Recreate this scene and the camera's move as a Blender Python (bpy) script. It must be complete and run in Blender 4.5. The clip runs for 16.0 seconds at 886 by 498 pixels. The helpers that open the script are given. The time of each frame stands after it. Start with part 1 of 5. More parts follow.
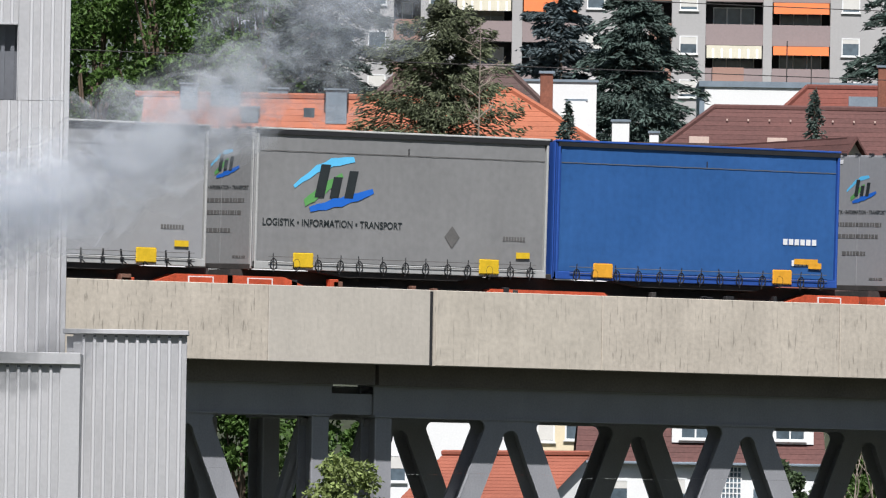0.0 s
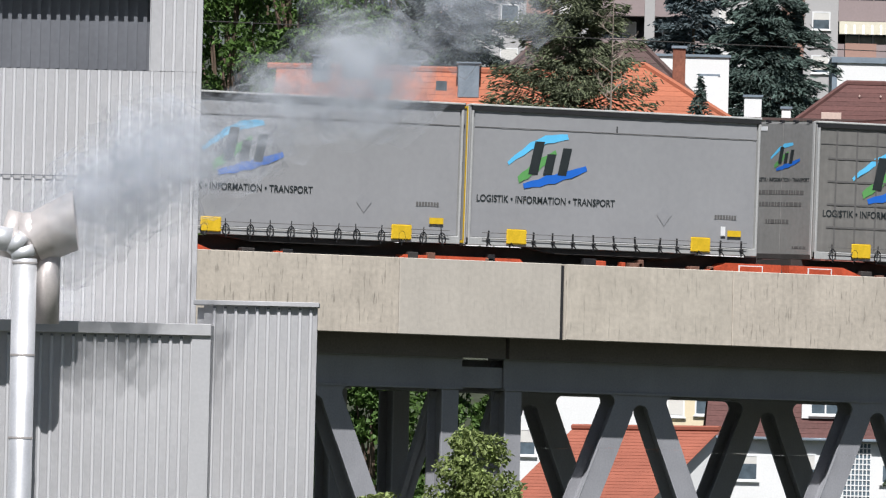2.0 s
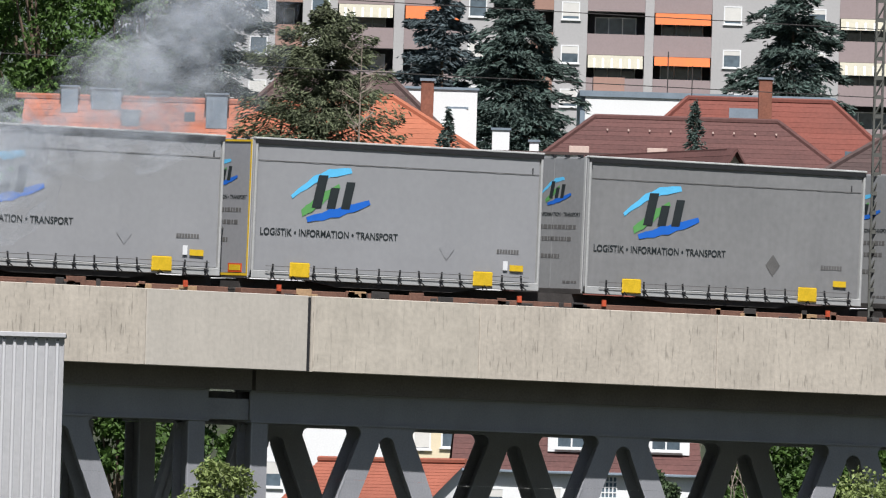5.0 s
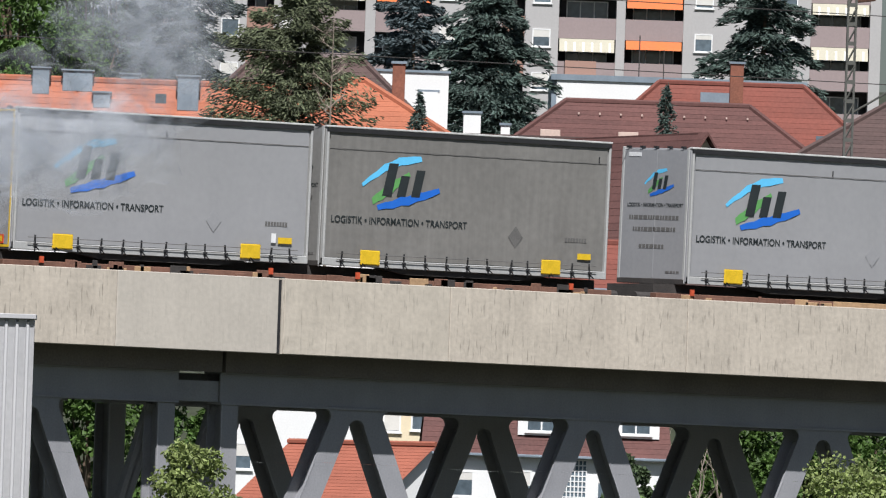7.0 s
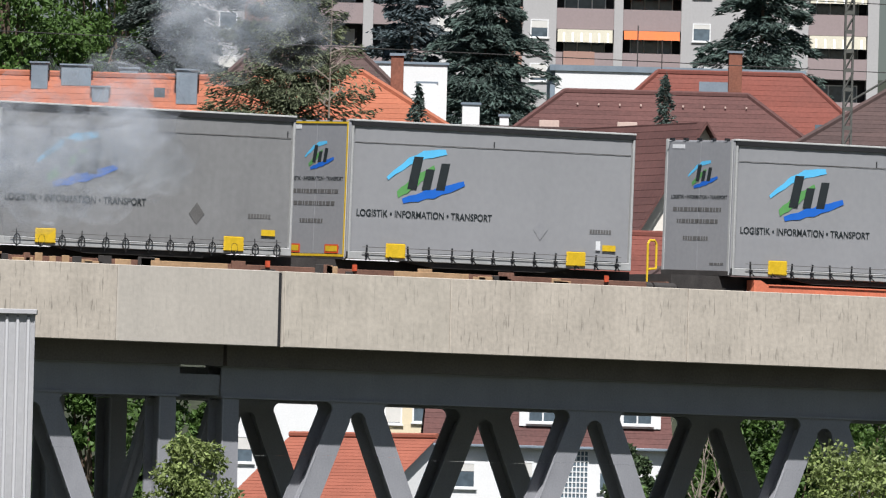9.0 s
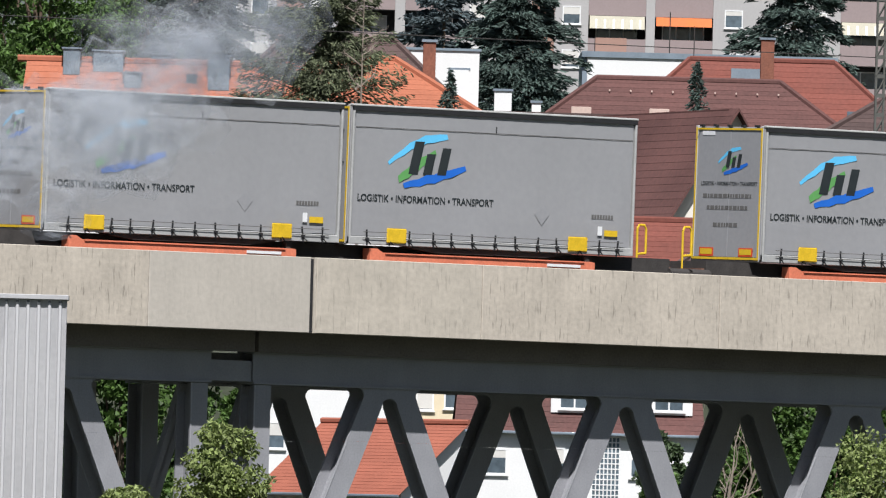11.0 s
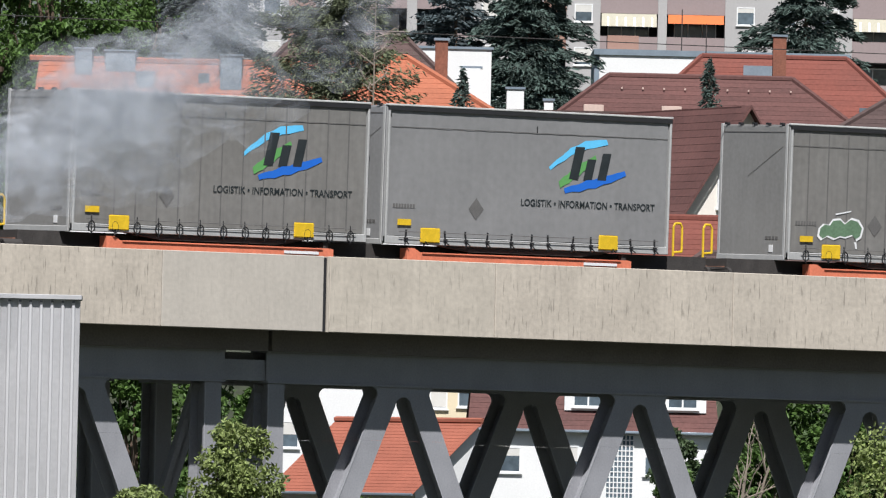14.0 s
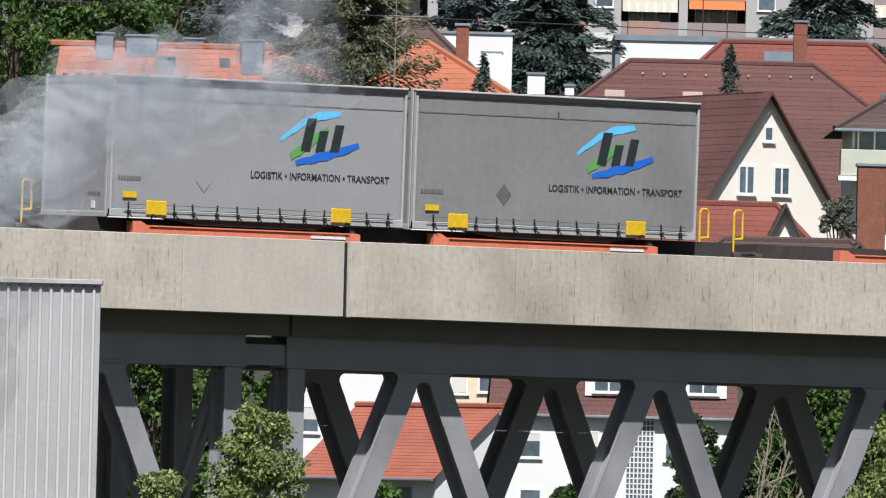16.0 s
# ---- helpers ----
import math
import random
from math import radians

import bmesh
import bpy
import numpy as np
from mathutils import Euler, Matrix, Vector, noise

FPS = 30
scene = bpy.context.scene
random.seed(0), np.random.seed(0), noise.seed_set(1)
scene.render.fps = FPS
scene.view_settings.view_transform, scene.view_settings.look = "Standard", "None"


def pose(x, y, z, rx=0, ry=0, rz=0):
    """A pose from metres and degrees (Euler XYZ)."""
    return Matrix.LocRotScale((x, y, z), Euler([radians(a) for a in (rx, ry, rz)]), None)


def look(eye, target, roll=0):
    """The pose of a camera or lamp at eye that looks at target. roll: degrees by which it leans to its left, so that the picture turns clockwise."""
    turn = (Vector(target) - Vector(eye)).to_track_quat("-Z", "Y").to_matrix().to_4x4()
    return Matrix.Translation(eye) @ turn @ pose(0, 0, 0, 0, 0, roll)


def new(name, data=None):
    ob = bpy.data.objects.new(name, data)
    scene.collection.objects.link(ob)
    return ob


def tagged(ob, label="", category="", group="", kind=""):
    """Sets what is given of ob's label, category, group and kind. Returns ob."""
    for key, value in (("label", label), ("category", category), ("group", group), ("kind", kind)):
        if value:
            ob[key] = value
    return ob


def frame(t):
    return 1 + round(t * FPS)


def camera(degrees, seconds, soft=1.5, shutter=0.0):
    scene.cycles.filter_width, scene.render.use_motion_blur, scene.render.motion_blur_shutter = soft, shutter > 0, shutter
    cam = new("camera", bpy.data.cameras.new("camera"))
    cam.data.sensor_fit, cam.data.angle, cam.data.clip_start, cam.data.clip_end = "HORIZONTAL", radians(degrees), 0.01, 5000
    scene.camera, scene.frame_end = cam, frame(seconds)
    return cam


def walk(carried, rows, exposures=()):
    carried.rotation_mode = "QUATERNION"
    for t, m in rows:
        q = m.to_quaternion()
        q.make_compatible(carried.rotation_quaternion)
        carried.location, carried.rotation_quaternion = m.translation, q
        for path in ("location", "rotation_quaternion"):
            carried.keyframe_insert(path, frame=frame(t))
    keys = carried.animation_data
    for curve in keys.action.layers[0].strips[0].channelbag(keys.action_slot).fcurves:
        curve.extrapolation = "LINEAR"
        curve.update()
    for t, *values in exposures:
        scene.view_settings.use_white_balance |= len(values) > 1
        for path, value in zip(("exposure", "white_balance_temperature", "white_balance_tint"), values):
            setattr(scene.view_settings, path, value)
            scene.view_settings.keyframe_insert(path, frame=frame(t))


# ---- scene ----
# ---- camera: a long lens on a fixed stand, turned by hand ----
EYE = Vector((-144.820, -203.782, -4.400))
TURN = 35.4  # degrees from the bridge's normal to the line of sight
cam = camera(4.3172, 16.0, soft=1.2)


def aim(bearing, rise, roll):
    b, e = radians(bearing), radians(rise)
    way = Vector((math.sin(b) * math.cos(e), math.cos(b) * math.cos(e), math.sin(e)))
    return look(EYE, EYE + way * 100, roll)


walk(cam, [(t, aim(b, e, r)) for t, b, e, r in [
    (0.0, 35.4441, 1.5689, 0.946),
    (0.5, 35.2348, 1.5546, 1.049),
    (1.0, 35.0648, 1.5471, 1.162),
    (1.5, 34.9189, 1.5093, 1.327),
    (2.0, 34.8072, 1.4271, 1.393),
    (2.5, 34.9503, 1.5117, 1.499),
    (3.0, 35.2874, 1.6480, 1.344),
    (3.5, 35.6162, 1.7565, 1.647),
    (4.0, 35.7797, 1.7010, 1.434),
    (4.2, 35.8468, 1.6761, 1.450),
    (6.5, 36.1747, 1.5512, 1.967),
    (7.0, 36.1802, 1.5373, 1.943),
    (7.5, 36.1692, 1.4289, 1.890),
    (8.0, 36.1913, 1.4544, 1.754),
    (8.5, 36.2111, 1.4891, 1.749),
    (8.7, 36.2383, 1.5039, 1.540),
    (10.8, 36.0833, 1.4773, 1.344),
    (11.0, 36.0280, 1.4259, 1.545),
    (11.5, 35.9345, 1.3065, 1.357),
    (12.0, 35.8604, 1.2421, 1.514),
    (12.5, 35.8458, 1.2349, 1.434),
    (13.0, 35.8767, 1.3414, 1.507),
    (13.5, 35.7557, 1.3936, 1.411),
    (14.0, 35.9650, 1.4165, 1.299),
    (14.5, 36.0443, 1.3306, 1.497),
    (15.0, 36.0616, 1.2240, 1.508),
    (15.5, 35.9825, 1.3192, 1.577),
    (16.0, 35.8659, 1.3419, 1.375),
]], exposures=[(0.0, 0.38, 6120, 10), (16.0, 0.38, 6120, 10)])

# ---- world and sun ----
SUN_FROM = Vector((-0.46, -0.66, 1.13)).normalized()
world = bpy.data.worlds.new("sky")
scene.world = world
world.use_nodes = True
wn = world.node_tree.nodes
sky = wn.new("ShaderNodeTexSky")
sky.sky_type, sky.sun_disc = "NISHITA", False
sky.sun_elevation = math.asin(SUN_FROM.z)
sky.sun_rotation = math.atan2(SUN_FROM.x, SUN_FROM.y)
sky.air_density, sky.dust_density = 1.0, 1.5
wn["Background"].inputs["Strength"].default_value = 0.036
world.node_tree.links.new(sky.outputs[0], wn["Background"].inputs["Color"])
lamp = bpy.data.lights.new("sun", "SUN")
lamp.energy, lamp.angle, lamp.color = 5.0, radians(0.55), (1.0, 0.96, 0.91)
sun = new("sun", lamp)
sun.matrix_basis = look(SUN_FROM * 100, (0, 0, 0))
scene.cycles.transparent_max_bounces = 128


# ---- materials ----
def material(name, color, rough=0.7, metal=0.0, spread=0.15, scale=3.0, fine=40.0, bump=0.1, streak=0.0, runs=0.0, vary=0.0, island=0.0, spec=0.4, see=0.0):
    """A surface with coarse and fine variation; streak: vertical dirt; vary: per object; island: per loose piece; see: light through leaves."""
    m = bpy.data.materials.new(name)
    m.use_nodes = True
    n, link = m.node_tree.nodes, m.node_tree.links.new
    bsdf = n["Principled BSDF"]
    bsdf.inputs["Metallic"].default_value = metal
    bsdf.inputs["Specular IOR Level"].default_value = spec
    tc = n.new("ShaderNodeTexCoord")
    big, small = n.new("ShaderNodeTexNoise"), n.new("ShaderNodeTexNoise")
    big.inputs["Scale"].default_value, big.inputs["Detail"].default_value = scale, 5
    small.inputs["Scale"].default_value, small.inputs["Detail"].default_value = fine, 3
    link(tc.outputs["Object"], big.inputs["Vector"])
    link(tc.outputs["Object"], small.inputs["Vector"])
    add = n.new("ShaderNodeMath"); add.operation = "ADD"
    link(big.outputs["Fac"], add.inputs[0]); link(small.outputs["Fac"], add.inputs[1])
    last = add.outputs[0]
    if streak:
        mp = n.new("ShaderNodeMapping")
        mp.inputs["Scale"].default_value = (4.0, 4.0, 0.25)
        st = n.new("ShaderNodeTexNoise")
        st.inputs["Scale"].default_value, st.inputs["Detail"].default_value = 2.0, 6
        link(tc.outputs["Object"], mp.inputs["Vector"]); link(mp.outputs[0], st.inputs["Vector"])
        k = n.new("ShaderNodeMath"); k.operation = "MULTIPLY_ADD"
        k.inputs[1].default_value = streak
        link(st.outputs["Fac"], k.inputs[0]); link(last, k.inputs[2])
        last = k.outputs[0]
    mid = 1.0 + 0.5 * streak
    if vary or island:
        src = n.new("ShaderNodeObjectInfo").outputs["Random"] if vary else n.new("ShaderNodeNewGeometry").outputs["Random Per Island"]
        k = n.new("ShaderNodeMath"); k.operation = "MULTIPLY_ADD"
        k.inputs[1].default_value = vary or island
        link(src, k.inputs[0]); link(last, k.inputs[2])
        last = k.outputs[0]
        mid += 0.5 * (vary or island)
    rng = n.new("ShaderNodeMapRange")
    rng.inputs["From Min"].default_value, rng.inputs["From Max"].default_value = mid - 0.5, mid + 0.5
    rng.inputs["To Min"].default_value, rng.inputs["To Max"].default_value = 1 - spread * 1.6, 1 + spread * 1.6
    rng.clamp = False
    link(last, rng.inputs["Value"])
    mul = n.new("ShaderNodeVectorMath"); mul.operation = "SCALE"
    mul.inputs[0].default_value = color
    link(rng.outputs[0], mul.inputs["Scale"])
    if runs:
        mp2, ru, th, dk = n.new("ShaderNodeMapping"), n.new("ShaderNodeTexNoise"), n.new("ShaderNodeMapRange"), n.new("ShaderNodeVectorMath")
        mp2.inputs["Scale"].default_value = (9.0, 9.0, 1.3)
        ru.inputs["Scale"].default_value, ru.inputs["Detail"].default_value = 1.7, 5
        link(tc.outputs["Object"], mp2.inputs["Vector"]); link(mp2.outputs[0], ru.inputs["Vector"])
        th.inputs["From Min"].default_value, th.inputs["From Max"].default_value = 0.58, 0.70
        th.inputs["To Min"].default_value, th.inputs["To Max"].default_value = 1.0, 1.0 - runs
        link(ru.outputs["Fac"], th.inputs["Value"])
        dk.operation = "SCALE"
        link(mul.outputs[0], dk.inputs[0]); link(th.outputs[0], dk.inputs["Scale"])
        mul = dk
    link(mul.outputs[0], bsdf.inputs["Base Color"])
    r2 = n.new("ShaderNodeMapRange")
    r2.inputs["From Min"].default_value, r2.inputs["From Max"].default_value = 0.3, 0.7
    r2.inputs["To Min"].default_value, r2.inputs["To Max"].default_value = max(0.05, rough - 0.08), min(1.0, rough + 0.08)
    link(big.outputs["Fac"], r2.inputs["Value"]); link(r2.outputs[0], bsdf.inputs["Roughness"])
    if bump:
        bp = n.new("ShaderNodeBump")
        bp.inputs["Strength"].default_value, bp.inputs["Distance"].default_value = bump, 0.02
        link(add.outputs[0], bp.inputs["Height"]); link(bp.outputs[0], bsdf.inputs["Normal"])
    if see:
        tr, mx = n.new("ShaderNodeBsdfTranslucent"), n.new("ShaderNodeMixShader")
        link(mul.outputs[0], tr.inputs["Color"])
        mx.inputs[0].default_value = see
        link(bsdf.outputs[0], mx.inputs[1]); link(tr.outputs[0], mx.inputs[2])
        link(mx.outputs[0], n["Material Output"].inputs["Surface"])
    return m


CONCRETE = material("concrete", (0.49, 0.435, 0.365), 0.9, spread=0.13, scale=0.9, fine=9, bump=0.3, streak=0.7, runs=0.42)
CONCRETE_SMOOTH = material("smooth_concrete", (0.47, 0.43, 0.375), 0.9, spread=0.08, scale=0.9, fine=9, bump=0.2, streak=0.5, runs=0.08)
CONCRETE_PITTED = material("pitted_concrete", (0.485, 0.435, 0.365), 0.9, spread=0.12, scale=1.3, fine=7, bump=0.3, streak=0.5, runs=0.25)
# Base colour lowered to carry the shade under the parapet; piers share it.
CONCRETE_DARK = material("shade_toned_concrete", (0.17, 0.15, 0.135), 0.95, spread=0.2, scale=1, fine=20, bump=0.2)
STEEL = material("grey_painted_steel", (0.285, 0.285, 0.302), 0.55, spread=0.12, scale=1.2, fine=25, bump=0.05, streak=0.3)
# Lighter steel colour that paints the highlight on flange edges.
STEEL_BRIGHT = material("steel_edge_highlight", (0.36, 0.36, 0.38), 0.45, spread=0.15, scale=1.2, fine=25, bump=0.05)
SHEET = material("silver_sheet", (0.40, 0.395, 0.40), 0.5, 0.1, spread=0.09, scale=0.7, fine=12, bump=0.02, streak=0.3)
# Paler copy of the sheet colour, imitating sun caught on the ribs.
SHEET_RIB = material("sunlit_sheet_rib", (0.54, 0.535, 0.54), 0.45, 0.1, spread=0.08, scale=0.7, fine=12, bump=0.02, streak=0.5)
SHEET_TRIM = material("trim_sheet", (0.46, 0.455, 0.46), 0.45, 0.15, spread=0.06, scale=1, fine=20, bump=0.02)
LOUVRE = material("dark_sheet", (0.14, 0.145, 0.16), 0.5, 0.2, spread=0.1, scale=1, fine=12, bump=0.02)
STAINLESS = material("stainless_duct", (0.60, 0.55, 0.525), 0.48, 0.45, spread=0.08, scale=2, fine=30, bump=0.03)
GALV = material("galvanised_duct", (0.64, 0.64, 0.65), 0.42, 0.5, spread=0.08, scale=2, fine=30, bump=0.03)
CURTAINS = {
    "light": material("light_grey_curtain", (0.302, 0.302, 0.31), 0.6, spread=0.05, scale=0.5, fine=6, bump=0.15, streak=0.2),
    "mid": material("grey_curtain", (0.228, 0.226, 0.225), 0.6, spread=0.09, scale=0.6, fine=6, bump=0.15, streak=0.5),
    "dirty": material("dirty_grey_curtain", (0.185, 0.178, 0.166), 0.7, spread=0.13, scale=0.6, fine=6, bump=0.15, streak=0.9),
    "blue": material("blue_curtain", (0.03, 0.105, 0.30), 0.55, spread=0.12, scale=0.6, fine=6, bump=0.15, streak=0.5),
    "navy": material("faded_blue_curtain", (0.035, 0.075, 0.19), 0.6, spread=0.15, scale=0.6, fine=6, bump=0.15, streak=0.7),
}
ENDWALL = {
    "light": material("light_grey_end", (0.30, 0.30, 0.31), 0.5, spread=0.06, scale=0.8, fine=10, bump=0.04, streak=0.3),
    "mid": material("grey_end", (0.27, 0.27, 0.27), 0.5, spread=0.08, scale=0.8, fine=10, bump=0.04, streak=0.5),
    "dirty": material("dirty_end", (0.24, 0.235, 0.225), 0.6, spread=0.1, scale=0.8, fine=10, bump=0.04, streak=0.7),
    "blue": material("blue_end", (0.02, 0.06, 0.25), 0.5, spread=0.1, scale=0.8, fine=10, bump=0.04, streak=0.4),
}
ENDWALL["navy"] = ENDWALL["blue"]
FRAME_GREY = material("grey_frame_paint", (0.40, 0.40, 0.39), 0.5, spread=0.1, scale=3, fine=30, bump=0.05, streak=0.3)
FRAME_BLUE = material("blue_frame_paint", (0.025, 0.08, 0.33), 0.5, spread=0.1, scale=3, fine=30, bump=0.05)
RAIL_WHITE = material("roof_rail", (0.55, 0.55, 0.53), 0.5, 0.2, spread=0.15, scale=3, fine=30, bump=0.05)
BLACK = material("black_rubber", (0.02, 0.02, 0.022), 0.7, spread=0.2, scale=5, fine=40, bump=0.1)
INK = material("dark_print", (0.022, 0.028, 0.03), 0.6, spread=0.2, scale=4, fine=30, bump=0)
SKY_BLUE = material("light_blue_print", (0.13, 0.53, 0.85), 0.6, spread=0.06, scale=4, fine=30, bump=0)
DEEP_BLUE = material("blue_print", (0.02, 0.14, 0.58), 0.6, spread=0.06, scale=4, fine=30, bump=0)
GREEN = material("green_print", (0.12, 0.34, 0.10), 0.6, spread=0.06, scale=4, fine=30, bump=0)
GREY_PRINT = material("grey_print", (0.13, 0.125, 0.12), 0.7, spread=0.15, scale=4, fine=30, bump=0)
YELLOW = material("yellow_plate", (0.70, 0.46, 0.02), 0.5, spread=0.12, scale=6, fine=40, bump=0.05)
AMBER = material("amber_label", (0.75, 0.36, 0.03), 0.5, spread=0.1, scale=6, fine=40, bump=0)
REFLEX = material("red_reflector", (0.65, 0.08, 0.02), 0.4, spread=0.1, scale=6, fine=40, bump=0)
WHITE = material("white_print", (0.75, 0.75, 0.75), 0.6, spread=0.06, scale=4, fine=30, bump=0)
RED_FRAME = material("red_wagon_paint", (0.52, 0.085, 0.035), 0.6, spread=0.25, scale=2, fine=20, bump=0.1, streak=0.4)
SALMON = material("faded_orange_wagon_paint", (0.68, 0.20, 0.11), 0.65, spread=0.15, scale=2, fine=20, bump=0.1, streak=0.3)
BROWN_FRAME = material("rusty_brown_wagon_paint", (0.18, 0.092, 0.064), 0.8, spread=0.3, scale=2, fine=20, bump=0.15)
TAN_FRAME = material("tan_wagon_panel", (0.42, 0.27, 0.15), 0.7, spread=0.2, scale=2, fine=20, bump=0.1)
DARK_STEEL = material("dark_undergear", (0.048, 0.043, 0.04), 0.8, spread=0.3, scale=4, fine=30, bump=0.15)
GRASS = material("grass", (0.036, 0.042, 0.024), 0.95, spread=0.35, scale=0.15, fine=3, bump=0.3)
ASPHALT = material("ballast", (0.10, 0.09, 0.08), 0.95, spread=0.3, scale=2, fine=30, bump=0.5)
TILE_ORANGE = material("orange_roof_tile", (0.36, 0.122, 0.066), 0.8, spread=0.14, scale=0.6, fine=9, bump=0.2, vary=0.28)
TILE_DULL = material("dull_orange_roof_tile", (0.32, 0.105, 0.066), 0.85, spread=0.14, scale=0.6, fine=9, bump=0.2, vary=0.12)
TILE_BROWN = material("brown_roof_tile", (0.108, 0.050, 0.044), 0.85, spread=0.22, scale=0.4, fine=7, bump=0.2, vary=0.28)
TILE_RED = material("red_roof_tile", (0.175, 0.056, 0.041), 0.85, spread=0.18, scale=0.4, fine=7, bump=0.2, vary=0.28)
TILE_DARK = material("dark_roof_tile", (0.085, 0.055, 0.05), 0.85, spread=0.2, scale=0.4, fine=7, bump=0.2, vary=0.28)
RENDER_WHITE = material("white_render", (0.74, 0.735, 0.72), 0.9, spread=0.05, scale=0.4, fine=12, bump=0.1, streak=0.2)
RENDER_AGED = material("aged_white_render", (0.405, 0.392, 0.385), 0.9, spread=0.06, scale=0.3, fine=8, bump=0.08, streak=0.3)
RENDER_CREAM = material("cream_render", (0.70, 0.60, 0.42), 0.9, spread=0.05, scale=0.4, fine=12, bump=0.1, streak=0.2)
RENDER_PINK = material("pink_render", (0.30, 0.24, 0.235), 0.9, spread=0.06, scale=0.3, fine=8, bump=0.05, streak=0.3)
RENDER_ROSE = material("brown_rose_render", (0.33, 0.20, 0.155), 0.9, spread=0.06, scale=0.3, fine=8, bump=0.05, streak=0.3)
BRICK = material("chimney_brick", (0.21, 0.085, 0.055), 0.9, spread=0.25, scale=2, fine=12, bump=0.3)
ZINC = material("zinc_sheet", (0.26, 0.31, 0.36), 0.45, 0.4, spread=0.1, scale=1, fine=10, bump=0.03, streak=0.3)
GLASS = material("window_glass", (0.10, 0.13, 0.155), 0.10, spread=0.3, scale=0.6, fine=3, bump=0, spec=0.8, vary=0.6)
PVC = material("white_window_frame", (0.75, 0.75, 0.74), 0.5, spread=0.04, scale=2, fine=20, bump=0)
CURTAIN_IN = material("roller_blind", (0.62, 0.60, 0.56), 0.8, spread=0.06, scale=2, fine=20, bump=0)
AWN_ORANGE = material("orange_awning", (0.58, 0.15, 0.045), 0.8, spread=0.1, scale=1, fine=10, bump=0.03)
AWN_CREAM = material("cream_awning", (0.45, 0.42, 0.33), 0.8, spread=0.1, scale=1, fine=10, bump=0.03)
# Near-black base colour puts the balcony recess's shade into its back wall.
RECESS_SHADE = material("recess_shade", (0.035, 0.033, 0.035), 0.9, spread=0.4, scale=0.6, fine=4, bump=0)
WOOD = material("bark", (0.12, 0.085, 0.06), 0.95, spread=0.25, scale=3, fine=20, bump=0.4)
BARE = material("bare_twigs", (0.24, 0.20, 0.16), 0.95, spread=0.2, scale=3, fine=20, bump=0.2)
LEAF_A = material("deciduous_leaf", (0.075, 0.135, 0.028), 0.6, spread=0.35, scale=0.8, fine=9, bump=0, island=0.9, see=0.3)
LEAF_B = material("bright_leaf", (0.23, 0.28, 0.095), 0.55, spread=0.35, scale=0.8, fine=9, bump=0, island=0.9, see=0.35)
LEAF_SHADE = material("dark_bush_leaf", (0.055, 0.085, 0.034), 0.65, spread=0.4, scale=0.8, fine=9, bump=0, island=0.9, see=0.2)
LEAF_GREY = material("grey_leaf", (0.13, 0.14, 0.10), 0.7, spread=0.35, scale=0.8, fine=9, bump=0, island=0.9, see=0.2)
NEEDLE_DARK = material("dark_spruce_needles", (0.062, 0.090, 0.076), 0.8, spread=0.45, scale=0.6, fine=6, bump=0, island=0.9, see=0.1)
NEEDLE_BLUE = material("blue_spruce_needles", (0.075, 0.098, 0.104), 0.8, spread=0.4, scale=0.6, fine=6, bump=0, island=0.9, see=0.1)
NEEDLE_OLIVE = material("olive_cedar_needles", (0.105, 0.120, 0.066), 0.8, spread=0.45, scale=0.6, fine=6, bump=0, island=0.9, see=0.15)


# ---- building blocks ----
def part(name, bm, mat, parent, label="", smooth=False):
    me = bpy.data.meshes.new(name)
    bm.to_mesh(me)
    bm.free()
    me.materials.append(mat)
    if smooth:
        for p in me.polygons:
            p.use_smooth = True
    ob = new(name, me)
    ob.parent = parent
    return tagged(ob, label)


def share(name, me, parent, m):
    ob = new(name, me)
    ob.parent = parent
    ob.matrix_basis = m
    return ob


def thing(name, m, label, category, group="", kind=""):
    ob = new(name)
    ob.empty_display_size = 0.2
    ob.matrix_basis = m
    return tagged(ob, label, category, group, kind)


def box(x0, x1, y0, y1, z0, z1, bevel=0.0, bm=None):
    own = bmesh.new()
    bmesh.ops.create_cube(own, size=1)
    for v in own.verts:
        v.co = Vector((x0 + (v.co.x + 0.5) * (x1 - x0), y0 + (v.co.y + 0.5) * (y1 - y0), z0 + (v.co.z + 0.5) * (z1 - z0)))
    if bevel:
        bmesh.ops.bevel(own, geom=own.edges[:], offset=bevel, segments=1, affect="EDGES")
    return merge(bm, own)


def merge(bm, own):
    if bm is None:
        return own
    made = {v: bm.verts.new(v.co) for v in own.verts}
    for f in own.faces:
        bm.faces.new([made[v] for v in f.verts])
    own.free()
    return bm


def prism(points, y0, y1, bm=None):
    """A polygon in x and z, pushed from y0 to y1."""
    own = bmesh.new()
    a = [own.verts.new((x, y0, z)) for x, z in points]
    b = [own.verts.new((x, y1, z)) for x, z in points]
    n = len(points)
    own.faces.new(a)
    own.faces.new(b[::-1])
    for i in range(n):
        own.faces.new((a[i], b[i], b[(i + 1) % n], a[(i + 1) % n]))
    bmesh.ops.recalc_face_normals(own, faces=own.faces[:])
    return merge(bm, own)


def rod(p, q, r0, r1=None, sides=8, bm=None):
    p, q = Vector(p), Vector(q)
    own = bmesh.new()
    bmesh.ops.create_cone(own, cap_ends=True, segments=sides, radius1=r0, radius2=r0 if r1 is None else r1, depth=(q - p).length)
    m = Matrix.Translation((p + q) / 2) @ (q - p).to_track_quat("Z", "Y").to_matrix().to_4x4()
    bmesh.ops.transform(own, matrix=m, verts=own.verts[:])
    return merge(bm, own)


